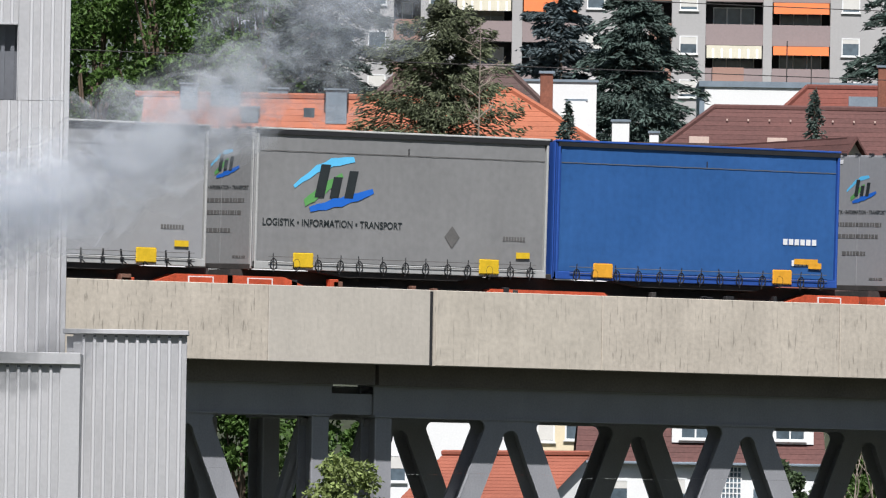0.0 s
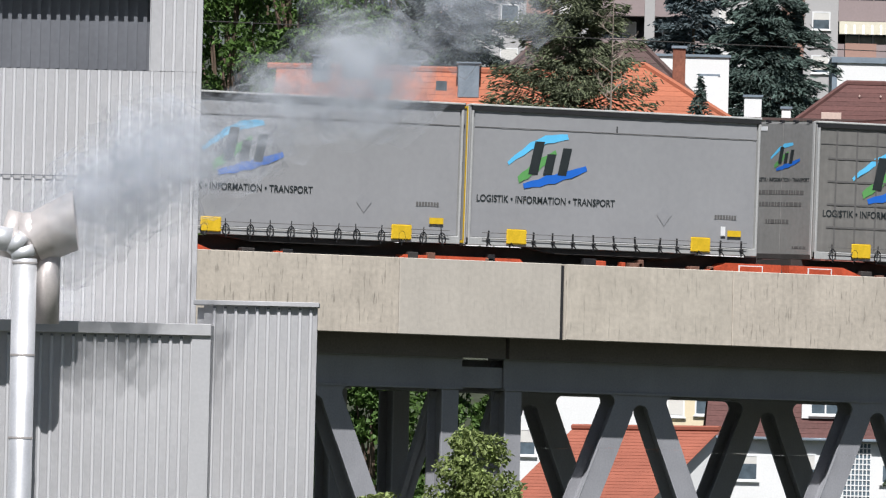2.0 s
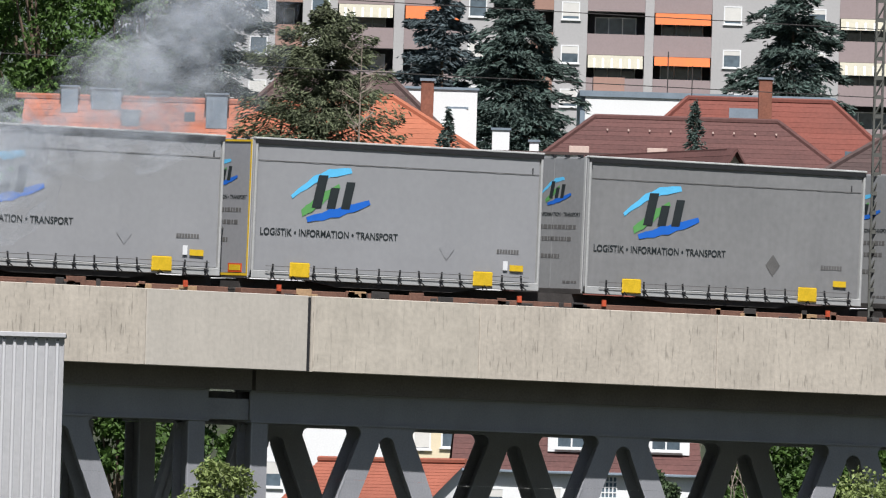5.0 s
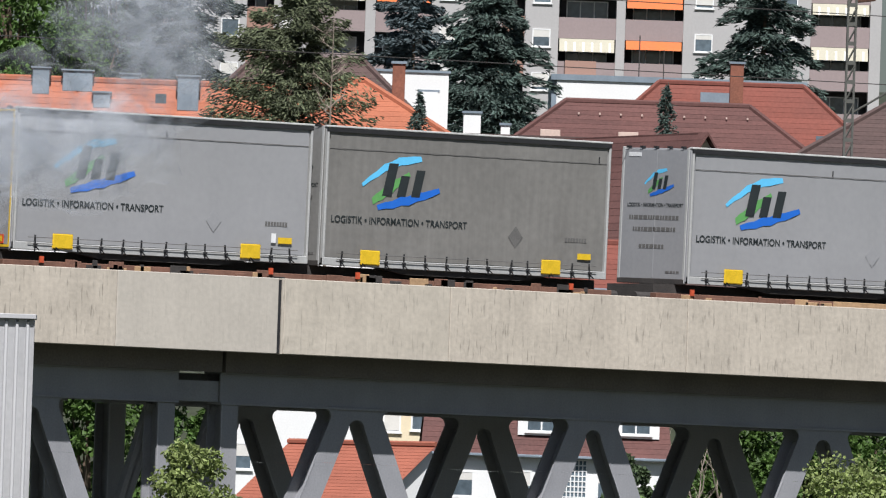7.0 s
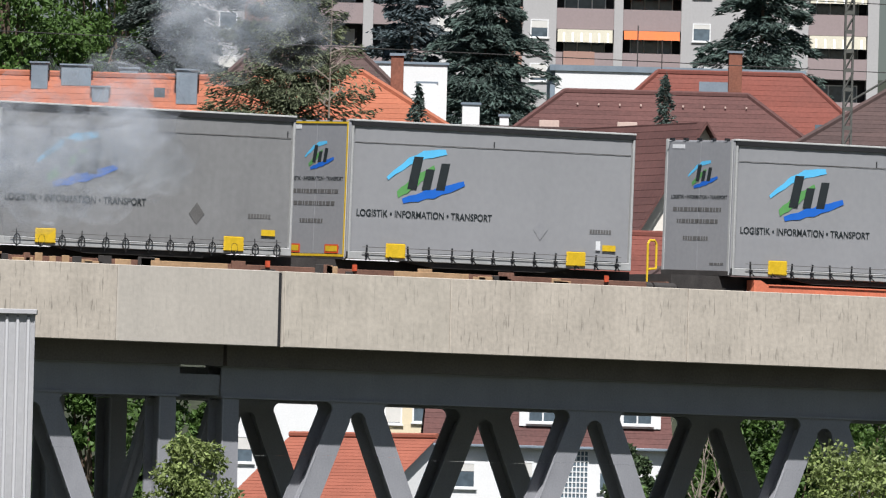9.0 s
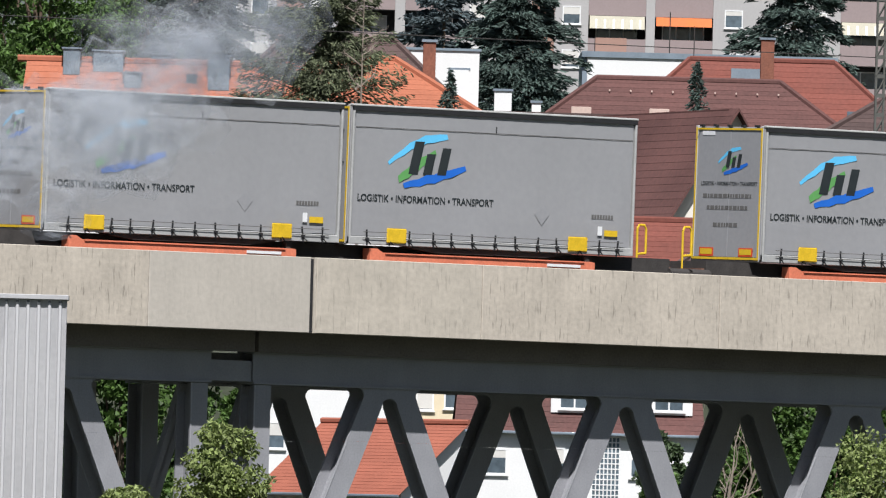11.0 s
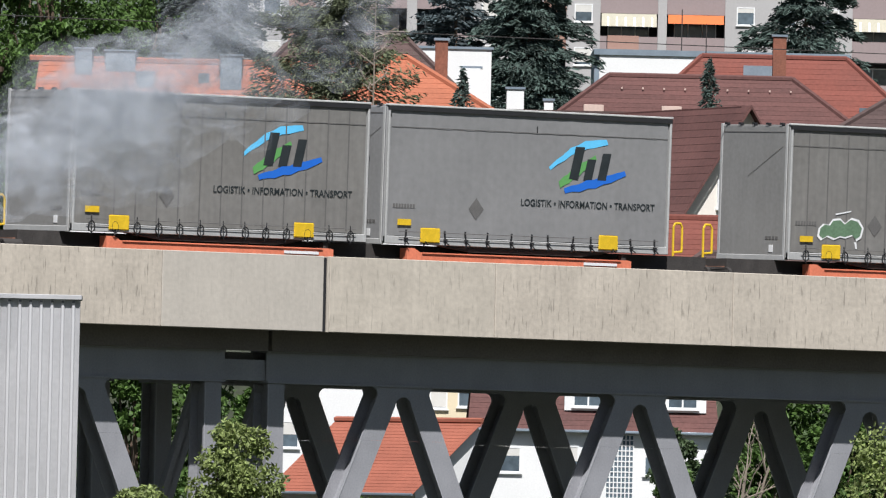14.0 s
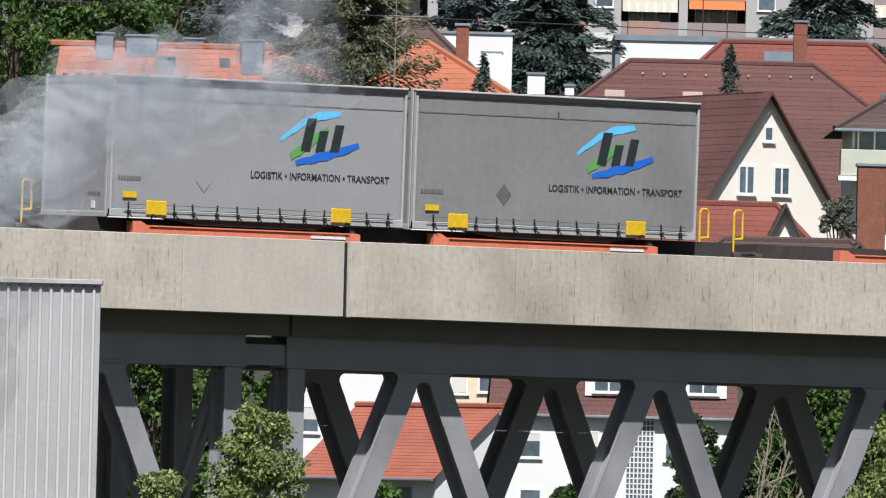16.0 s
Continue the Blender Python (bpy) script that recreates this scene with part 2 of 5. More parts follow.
def tube(points, r, sides=8, bm=None):
    """A bent pipe through points."""
    for p, q in zip(points, points[1:]):
        bm = rod(p, q, r, sides=sides, bm=bm)
    return bm


# The town behind the bridge is laid out on the line of sight: x across it, y away from the stand.
TOWN = Matrix.Translation((EYE.x, EYE.y, 0)) @ pose(0, 0, 0, 0, 0, -TURN)


def town(x, y, z, rz=0):
    return TOWN @ pose(x, y, z, 0, 0, rz)


def rise_of(d):
    return float(np.interp(d, [0, 300, 383, 408, 480, 745, 900, 3000], [-9, -9, -8.5, 1.7, 4.5, 13, 22, 120]))


# ---- ground ----
def build_ground():
    bm = bmesh.new()
    xs = [-3000, -800, -300, -120, -60, -20, 20, 60, 120, 300, 800, 3000]
    ys = [-1500, -300, 0, 100, 200, 300, 350, 383, 395, 408, 440, 480, 540, 600, 670, 745, 820, 900, 1300, 2000, 3000]
    grid = [[bm.verts.new((x, y, rise_of(y))) for x in xs] for y in ys]
    for a, b in zip(grid, grid[1:]):
        for i in range(len(xs) - 1):
            bm.faces.new((a[i], a[i + 1], b[i + 1], b[i]))
    ob = part("ground", bm, GRASS, None, "grassy ground that climbs to a hillside behind the bridge")
    ob.matrix_basis = TOWN
    tagged(ob, kind="structure", category="ground")


build_ground()


# ---- bridge ----
NODES = [-18.1, -11.8, -5.5] + [2.96 + 6.37 * k for k in range(6)]
FAR_NODES = [-18.0, -11.7, -5.4] + [3.03 + 6.43 * k for k in range(6)]


LEAN = 0.45   # sideways run of a diagonal for each metre down


def outer(z):
    return 0.65 + LEAN * (-1.25 - z)


def gusset_outline(x):
    """Joint plate: rounded shoulders under the chord, two stubs and a round crotch between them."""
    pts, r, w, low = [], 0.17, 0.58, -2.30
    for a in range(0, 91, 15):
        c, q = math.cos(radians(a)), math.sin(radians(a))
        pts.append((x - outer(-1.32) - r * (1 - q), -1.15 - r * (1 - c)))
    pts += [(x - outer(low), low), (x - outer(low) + w, low)]
    for a in range(0, 181, 20):
        c, q = math.cos(radians(a)), math.sin(radians(a))
        pts.append((x - 0.215 * c, -1.56 + 0.20 * q))
    pts += [(x + outer(low) - w, low), (x + outer(low), low)]
    for a in range(90, -1, -15):
        c, q = math.cos(radians(a)), math.sin(radians(a))
        pts.append((x + outer(-1.32) + r * (1 - q), -1.15 - r * (1 - c)))
    return pts


def truss_joint(x, y0, y1, parent):
    g = part("gusset", prism(gusset_outline(x), y0, y0 + 0.04), STEEL, parent)
    part("back_gusset", prism(gusset_outline(x), y1 - 0.04, y1), STEEL, g)
    part("stiffener", box(x - 0.02, x + 0.02, y0 + 0.041, y1 - 0.041, -1.33, -1.152), STEEL, g)
    for side in (-1, 1):
        p = lambda z, o: (x + side * (outer(z) - 0.29 + o), z)
        part("stub_web", prism([p(-1.42, -0.02), p(-1.42, 0.02), p(-2.30, 0.02), p(-2.30, -0.02)], y0 + 0.041, y1 - 0.041), STEEL, g)


def diagonal(x, side, y0, y1, parent):
    """An H-section: two flange plates with the web between them."""
    top, bot, w = -2.302, -8.3, 0.58
    p = lambda z, o: (x + side * (outer(z) - o), z)
    strip = lambda o0, o1: [p(top, o0), p(top, o1), p(bot, o1), p(bot, o0)]
    g = part("diagonal", prism(strip(0, w), y0, y0 + 0.04), STEEL, parent)
    part("back_flange", prism(strip(0, w), y1 - 0.04, y1), STEEL, g)
    part("web", prism(strip(w / 2 - 0.02, w / 2 + 0.02), y0 + 0.041, y1 - 0.041), STEEL, g)
    # Pale strip imitates the highlight along the flange's left edge or weld line.
    edge = (0.004, 0.03) if side < 0 else (w - 0.03, w - 0.004)
    part("edge_highlight", prism(strip(*edge), y0 - 0.014, y0 - 0.001), STEEL_BRIGHT, g)


def build_bridge():
    b = thing("railway_bridge", Matrix.Identity(4), "steel truss railway bridge with a weathered concrete parapet", "bridge", kind="")
    seams = [-60, -40.3, -31.5, -22.7, -13.4, -4.24, -0.06, 0.09, 4.47, 10.9, 17.2, 23.6, 30, 38, 46, 60, 80]
    for i, (u, v) in enumerate(zip(seams, seams[1:])):
        if (u, v) == (-0.06, 0.09):
            continue
        bm = box(u + 0.006, v - 0.006, 0, 0.30, -0.04, 1.57, bevel=0.012)
        if (u, v) == (-4.24, -0.06):
            part("parapet_panel", bm, CONCRETE_SMOOTH, b, "smooth pale concrete panel")
        else:
            part("parapet_panel", bm, CONCRETE_PITTED if u == 0.09 else CONCRETE, b, "weathered beige concrete panel with dark run marks")
    part("joint_strip", box(0.028, 0.082, 0.004, 0.2, -0.04, 1.56), CONCRETE, b)
    part("joint_filler", box(-0.054, 0.026, 0.035, 0.25, -0.03, 1.54), BLACK, b, "black joint")
    part("deck_slab", box(-60, 80, 0.31, 10.2, 0.25, 0.62), CONCRETE_DARK, b, "concrete deck slab, coloured dark for shade under the parapet")
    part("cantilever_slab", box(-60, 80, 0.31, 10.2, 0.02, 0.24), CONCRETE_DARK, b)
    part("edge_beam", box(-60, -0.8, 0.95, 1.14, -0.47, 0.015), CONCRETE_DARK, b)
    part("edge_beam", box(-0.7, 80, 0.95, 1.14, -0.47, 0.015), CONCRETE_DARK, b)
    part("far_parapet", box(-60, 80, 9.9, 10.2, 0.63, 1.5), CONCRETE, b)
    for y in (1.2, 5.4):
        for u, v in ((-60, -1.75), (-0.66, 80)):
            ch = part("top_chord", box(u, v, y, y + 0.04, -1.10, -0.50), STEEL, b)
            part("flange", box(u, v, y - 0.04, y + 0.6, -0.498, -0.43), STEEL, ch)
            part("flange", box(u, v, y - 0.05, y + 0.6, -1.15, -1.102), STEEL, ch)
            part("back_web", box(u, v, y + 0.5, y + 0.54, -1.10, -0.50), STEEL, ch)
            bm = box(u, v, y, y + 0.55, -8.95, -8.3)
            part("bottom_chord", bm, STEEL, b)
        for u in (-2.26, -0.62):
            po = part("end_post", box(u, u + 0.44, y, y + 0.04, -8.3, -1.16), STEEL, b)
            part("back_flange", box(u, u + 0.44, y + 0.5, y + 0.54, -8.3, -1.16), STEEL, po)
            part("web", box(u + 0.2, u + 0.24, y + 0.042, y + 0.498, -8.3, -1.16), STEEL, po)
            # Same painted highlight on the post's left edge.
            part("edge_highlight", box(u + 0.004, u + 0.03, y - 0.014, y - 0.001, -8.3, -1.16), STEEL_BRIGHT, po)
        part("bearing_plate", box(-1.745, -0.665, y + 0.05, y + 0.48, -1.10, -0.66), STEEL, b, "dark expansion joint between the chords")
        for x in NODES if y < 3 else FAR_NODES:
            truss_joint(x, y, y + 0.55, b)
            for side in (-1, 1):
                diagonal(x, side, y, y + 0.55, b)
    for u in (-2.26, -0.62):   # sloping braces from the near posts' heads to the far posts' feet
        bm = bmesh.new()
        for yy in (0.0, 0.36):
            q = [(1.62 + yy, -1.2), (2.02 + yy, -1.2), (5.5 + yy, -8.2), (5.1 + yy, -8.2)] if yy == 0 else [(1.62, -1.2), (1.72, -1.2), (5.2, -8.2), (5.1, -8.2)]
            lo, hi = (u + 0.20, u + 0.24) if yy == 0 else (u + 0.05, u + 0.39)
            f0 = [bm.verts.new((lo, a, z)) for a, z in q]
            f1 = [bm.verts.new((hi, a, z)) for a, z in q]
            bm.faces.new(f0); bm.faces.new(f1[::-1])
            for i in range(4):
                bm.faces.new((f0[i], f1[i], f1[(i + 1) % 4], f0[(i + 1) % 4]))
        bmesh.ops.recalc_face_normals(bm, faces=bm.faces[:])
        part("portal_brace", bm, STEEL, b)
    for x in NODES + [-1.8, -0.3]:
        part("cross_beam", box(x - 0.2, x + 0.2, 1.8, 5.4, -1.05, -0.5), STEEL, b)
    for x in (-1.0, 41.0, -45.0):
        part("pier", box(x - 1.6, x + 1.6, 0.2, 7.4, -9.5, -8.96, bevel=0.1), CONCRETE_DARK, b, "concrete pier")
    part("ballast", box(-60, 80, 1.0, 9.8, 0.63, 0.72), ASPHALT, b, "grey stone ballast")
    for y in (2.26, 3.695):
        part("rail", box(-60, 80, y - 0.035, y + 0.035, 0.73, 0.88), DARK_STEEL, b)
    return b


build_bridge()


# ---- train ----
YT, ZC0, LONG, HIGH, WIDE = 1.70, 1.89, 7.65, 3.07, 2.55
LOAD = []   # every vehicle and container, with its offset along the train
TRAVEL = [(0, 0.00), (0.5, 9.68), (1, 19.97), (1.5, 29.53), (2, 39.70), (2.5, 49.24), (3, 59.51), (3.5, 69.11), (4, 79.06), (5.25, 103.60), (6.5, 127.82), (7, 137.76), (7.5, 147.02), (8, 157.00), (8.5, 166.30), (9.75, 190.25), (11, 214.10), (11.5, 223.20), (12, 233.04), (12.5, 242.40), (13, 252.12), (13.5, 261.26), (14, 271.13), (14.5, 280.20), (15, 289.93), (15.5, 299.07), (16, 308.80)]


def letters(text, height, width):
    cu = bpy.data.curves.new("lettering", "FONT")
    cu.body = text
    cu.extrude = 0.001
    cu.offset = 0.014
    ob = new("lettering", cu)
    bpy.context.view_layer.update()
    me = bpy.data.meshes.new_from_object(ob.evaluated_get(bpy.context.evaluated_depsgraph_get()))
    bpy.data.objects.remove(ob)
    xs, ys = [v.co.x for v in me.vertices], [v.co.y for v in me.vertices]
    x0, kx, ky = min(xs), width / (max(xs) - min(xs)), height / max(ys)
    for v in me.vertices:
        v.co = Vector(((v.co.x - x0) * kx, -v.co.z, v.co.y * ky))
    me.materials.append(INK)
    return me


SLOGAN = letters("LOGISTIK \u2022 INFORMATION \u2022 TRANSPORT", 0.148, 3.63)


def flat(points, y=0.003, t=0.002):
    return prism(points, y, y + t)


def brush(x0, z0, x1, z1, w0, w1, hook=0.0, n=9):
    """A brush stroke from one end to the other, swelling and ragged."""
    up, lo = [], []
    for i in range(n):
        k = i / (n - 1)
        w = (w0 + (w1 - w0) * k) * (0.35 + 0.65 * math.sin(math.pi * min(1, 0.15 + k * 0.8)))
        x, z = x0 + (x1 - x0) * k, z0 + (z1 - z0) * k + hook * math.sin(math.pi * k)
        j = 0.02 * math.sin(i * 2.7)
        up.append((x, z + w / 2 + j))
        lo.append((x + 0.04, z - w / 2 + j))
    return up + lo[::-1]


def emblem(parent, x, z, k):
    """The painted badge: two blue strokes, a green one, and three dark slanted shapes."""
    bits = [("upper_stroke", brush(0.0, 0.50, 1.55, 1.12, 0.10, 0.24, 0.16), SKY_BLUE),
            ("green_stroke", brush(0.28, 0.16, 1.25, 0.78, 0.22, 0.20), GREEN),
            ("lower_stroke", brush(0.42, 0.03, 2.06, 0.46, 0.16, 0.22, -0.02), DEEP_BLUE)]
    for i, (n, pts, mat) in enumerate(bits):
        part(n, flat([(x + px * k, z + pz * k) for px, pz in pts], 0.0045 - 0.0016 * i, 0.0012), mat, parent)
    for x0, x1, z0, z1, lean in ((0.55, 0.80, 0.29, 1.00, 0.16), (0.94, 1.17, 0.29, 0.74, 0.10), (1.32, 1.55, 0.29, 0.88, 0.13)):
        pts = [(x0, z0), (x1, z0), (x1 + lean, z1), (x0 + lean, z1)]
        part("dark_shape", flat([(x + px * k, z + pz * k) for px, pz in pts], -0.0005, 0.0012), INK, parent)


def to_end(ob):
    """Turn what was drawn on the long side onto the end wall."""
    ob.matrix_basis = Matrix.Translation((0, WIDE, 0)) @ pose(0, 0, 0, 0, 0, -90) @ ob.matrix_basis




def hook_mesh():
    bm = box(-0.016, 0.016, -0.035, -0.012, 0.0, 0.34)
    box(-0.05, 0.05, -0.05, -0.036, 0.12, 0.17, bm=bm)
    rod((0.0, -0.055, 0.10), (0.09, -0.055, 0.02), 0.014, sides=5, bm=bm)
    me = bpy.data.meshes.new("buckle")
    bm.to_mesh(me); bm.free()
    me.materials.append(BLACK)
    return me


def ring_mesh():
    bm = bmesh.new()
    pts = [(0.0 + 0.085 * math.cos(a * 0.6283), -0.05, 0.17 + 0.12 * math.sin(a * 0.6283)) for a in range(11)]
    tube(pts, 0.013, 5, bm)
    rod((0, -0.04, 0.0), (0, -0.04, 0.4), 0.012, sides=5, bm=bm)
    me = bpy.data.meshes.new("strap_ring")
    bm.to_mesh(me); bm.free()
    me.materials.append(BLACK)
    return me


HOOK, RING = hook_mesh(), ring_mesh()


def container(offset, tone, layout, end="doors", label="", rings=False, marks="", reflex=False, ident=True):
    """A curtain-sided swap body; origin at its near lower corner."""
    c = thing("swap_body", Matrix.Identity(4), label or f"{tone} curtain-sided swap body riding on a container wagon", "swap body", "swap bodies on the train")
    body = CURTAINS[tone]
    blue = tone in ("blue", "navy")
    post = FRAME_BLUE if blue else FRAME_GREY
    # curtain with shallow folds between the posts
    bm = bmesh.new()
    rnd = random.Random(int(offset * 10))
    cols = 41
    ph = rnd.random() * 6
    g = [[bm.verts.new((0.09 + (LONG - 0.18) * i / (cols - 1), -0.004 * math.sin(i * 1.9 + ph) * (1 - abs(2 * j / 4 - 1) * 0.5) + rnd.uniform(-0.002, 0.002), 0.24 + (HIGH - 0.36) * j / 4)) for i in range(cols)] for j in range(5)]
    for j in range(4):
        for i in range(cols - 1):
            bm.faces.new((g[j][i], g[j][i + 1], g[j + 1][i + 1], g[j + 1][i]))
    cur = part("side_curtain", bm, body, c, smooth=True)
    cur.matrix_basis = pose(0, 0.014, 0)
    part("box_body", box(0.05, LONG - 0.05, 0.06, WIDE, 0.12, HIGH - 0.03, bevel=0.01), ENDWALL[tone], c)
    part("roof_rail", box(-0.02, LONG + 0.02, -0.03, 0.10, HIGH - 0.04, HIGH + 0.005, bevel=0.01), FRAME_BLUE if blue else RAIL_WHITE, c, "pale roof edge" if not blue else "blue roof edge")
    # Black strip imitates the shadow that the roof overhang drops below its rail.
    part("gutter", box(0.0, LONG, -0.024, 0.02, HIGH - 0.135, HIGH - 0.045), BLACK, c, "black strip drawn as shadow under the roof edge")
    for x in (0.0, LONG - 0.055):
        part("corner_post", box(x, x + 0.055, -0.022, 0.09, 0.06, HIGH - 0.045, bevel=0.012), post, c)
    part("side_rail", box(0.0, LONG, -0.018, 0.10, 0.06, 0.23, bevel=0.012), FRAME_GREY if not blue else FRAME_BLUE, c)
    part("seam", box(0.09, LONG - 0.09, 0.002, 0.004, HIGH - 0.492, HIGH - 0.477), GREY_PRINT, c)
    tick = rnd.choice((3.9, 7.35)) + rnd.uniform(-0.1, 0.1)
    part("tensioner", box(tick, tick + 0.03, 0.001, 0.004, HIGH - 0.475, HIGH - 0.34), BLACK, c)
    for z in (0.33, 0.20):
        part("lashing_rail", rod((0.35, -0.045, z), (LONG - 0.3, -0.045, z + 0.01), 0.008, sides=5), GREY_PRINT, c)
    # skirt below, hanging lower in the middle
    part("belly", prism([(1.5, 0.06), (LONG - 1.5, 0.06), (LONG - 2.3, -0.06), (2.3, -0.06)], 0.05, 0.3), DARK_STEEL, c)
    n = 13
    for i in range(n):
        share("strap_ring" if rings else "buckle", RING if rings else HOOK, c, pose(0.52 + i * (LONG - 0.95) / (n - 1) + rnd.uniform(-0.05, 0.05), 0, 0.04 if not rings else 0.0, 0, rnd.uniform(-9, 9)))
    lo, hi = (0.98, 5.85) if layout == 1 else (0.92, 5.72)
    for x in (lo, hi):
        part("lifting_plate", box(x, x + 0.52, -0.06, -0.03, 0.11, 0.43, bevel=0.02), AMBER if tone == "blue" else YELLOW, c, "yellow lifting plate")
    lx = 6.84 if layout == 1 else 0.32
    part("amber_tag", box(lx, lx + 0.36, -0.024, -0.018, 0.47, 0.60), YELLOW if not blue else AMBER, c)
    if blue:
        part("amber_tag", box(6.45, 7.1, -0.026, -0.020, 0.56, 0.68), AMBER, c)
        for z, x0, w in ((0.52, 6.40, 0.62), (0.98, 6.15, 0.95)):
            for k in range(6):
                part("ident_bar", flat([(x0 + k * w / 6, z), (x0 + (k + 0.75) * w / 6, z), (x0 + (k + 0.75) * w / 6, z + 0.13), (x0 + k * w / 6, z + 0.13)], 0.002), WHITE, c)
    elif ident:
        ix = 6.5 if layout == 1 else 0.2
        for k in range(8):
            part("ident_bar", flat([(ix + k * 0.075, 0.84), (ix + k * 0.075 + 0.055, 0.84), (ix + k * 0.075 + 0.055, 0.93), (ix + k * 0.075, 0.93)], 0.003), GREY_PRINT, c)
        if reflex:
            part("white_tag", box(6.66, 6.78, -0.024, -0.018, 0.48, 0.68), WHITE, c)
        dx, dz = (5.15, 0.88) if layout == 1 else (2.42, 0.88)
        part("hazard_diamond", flat([(dx - 0.20, dz), (dx, dz - 0.24), (dx + 0.20, dz), (dx, dz + 0.24)], 0.003), GREY_PRINT if tone != "light" else ENDWALL["light"], c, "folded grey hazard placard")
    if not blue:
        ex, tx = (1.03, 0.20) if layout == 1 else (4.40, 3.62)
        emblem(c, ex - 0.06, 1.33, 1.0)
        s = share("slogan", SLOGAN, c, pose(tx, 0.003, 1.00))
    if marks == "ribs":
        for i in range(13):
            x = 0.5 + i * 0.55
            part("rib_mark", box(x, x + 0.035, 0.0035, 0.0045, 0.3, HIGH - 0.15), GREY_PRINT, c)
    if marks == "grid":
        for i in range(13):
            x = 0.5 + i * 0.55
            part("rib_mark", box(x, x + 0.05, 0.0035, 0.0045, 0.3, HIGH - 0.15), GREY_PRINT, c)
        for j in range(4):
            part("batten_mark", box(0.3, LONG - 0.3, 0.0025, 0.0034, 0.75 + j * 0.5, 0.79 + j * 0.5), GREY_PRINT, c)
    # end wall towards the front of the train
    ew = part("end_wall", box(-0.012, 0.045, 0.05, WIDE - 0.05, 0.10, HIGH - 0.06, bevel=0.006), ENDWALL[tone], c)
    for y in (0.0, WIDE - 0.09):
        part("end_post", box(-0.025, 0.06, y + 0.095 if y == 0 else y, y + 0.175 if y == 0 else y + 0.085, 0.06, HIGH - 0.01, bevel=0.01), post, c)
    part("end_rail", box(-0.028, 0.05, 0.10, WIDE, 0.04, 0.16, bevel=0.01), DARK_STEEL if end == "doors" else FRAME_GREY, c)
    if end == "doors" and not blue:
        holder = part("door_seam", box(-0.018, -0.011, WIDE / 2 - 0.012, WIDE / 2 + 0.012, 0.18, HIGH - 0.08), ENDWALL[tone], c)
        before = set(c.children)
        emblem(c, 0.85, 1.98, 0.52)
        share("slogan", SLOGAN, c, pose(0.27, 0.003, 1.74) @ Matrix.Diagonal((0.56, 1, 0.56, 1)))
        for z, x0, x1, h in ((1.46, 0.35, 2.15, 0.09), (1.20, 0.5, 2.05, 0.09), (0.82, 0.75, 1.65, 0.09), (0.28, 1.75, 2.25, 0.05)):
            a = x0
            while a < x1 - 0.05:
                e = min(x1, a + rnd.choice((0.06, 0.10, 0.14)))
                part("lettering_bar", flat([(a, z), (e, z), (e, z + h), (a, z + h)], 0.003), GREY_PRINT, c)
                a = e + 0.03
        for o in set(c.children) - before:
            to_end(o)
            o.matrix_basis = Matrix.Translation((-0.021, 0, 0)) @ o.matrix_basis
        if reflex:
            for y in (0.32, 1.75):
                part("reflector", box(-0.032, -0.02, y, y + 0.5, 0.17, 0.36), REFLEX, c, "orange-red reflector board")
                part("reflector_field", box(-0.036, -0.032, y + 0.04, y + 0.46, 0.21, 0.33), YELLOW, c)
            for y in (0.10, WIDE - 0.08):
                part("reflex_tape", box(-0.032, -0.026, y, y + 0.05, 0.1, HIGH - 0.05), YELLOW, c)
            part("reflex_tape", box(-0.032, -0.026, 0.15, WIDE - 0.1, HIGH - 0.1, HIGH - 0.06), YELLOW, c)
            part("reflex_tape", box(-0.034, -0.029, 0.15, WIDE - 0.1, 0.1, 0.15), YELLOW, c)
        part("white_tag", box(-0.02, -0.013, 1.85, 2.3, HIGH - 0.22, HIGH - 0.13), WHITE, c)
    if end == "plain":
        part("white_tag", box(-0.022, -0.013, 0.52, 0.66, 0.22, 0.38), WHITE, c)
        for i in range(4):
            part("ident_bar", box(-0.02, -0.013, 0.35 + i * 0.12, 0.44 + i * 0.12, 0.5, 0.57), GREY_PRINT, c)
        part("rope", rod((-0.02, 0.25, HIGH - 0.5), (-0.02, 1.5, 1.9), 0.004, sides=4), GREY_PRINT, c)
        part("end_seam", box(-0.02, -0.013, 0.2, WIDE - 0.1, HIGH - 0.2, HIGH - 0.185), GREY_PRINT, c)
    for i in range(5):
        y = 0.3 + i * 0.5
        part("roof_clip", box(-0.03, 0.05, y, y + 0.10, HIGH - 0.035, HIGH + 0.015), BLACK, c)
    LOAD.append((c, offset, 0.0))
    return c


def wheelset_mesh():
    bm = bmesh.new()
    for y in (0.72, -0.72):
        rod((0, y - 0.06, 0.42), (0, y + 0.06, 0.42), 0.42, sides=16, bm=bm)
    rod((0, -0.7, 0.42), (0, 0.7, 0.42), 0.08, sides=8, bm=bm)
    me = bpy.data.meshes.new("wheelset")
    bm.to_mesh(me); bm.free()
    me.materials.append(DARK_STEEL)
    return me


WHEELS = wheelset_mesh()


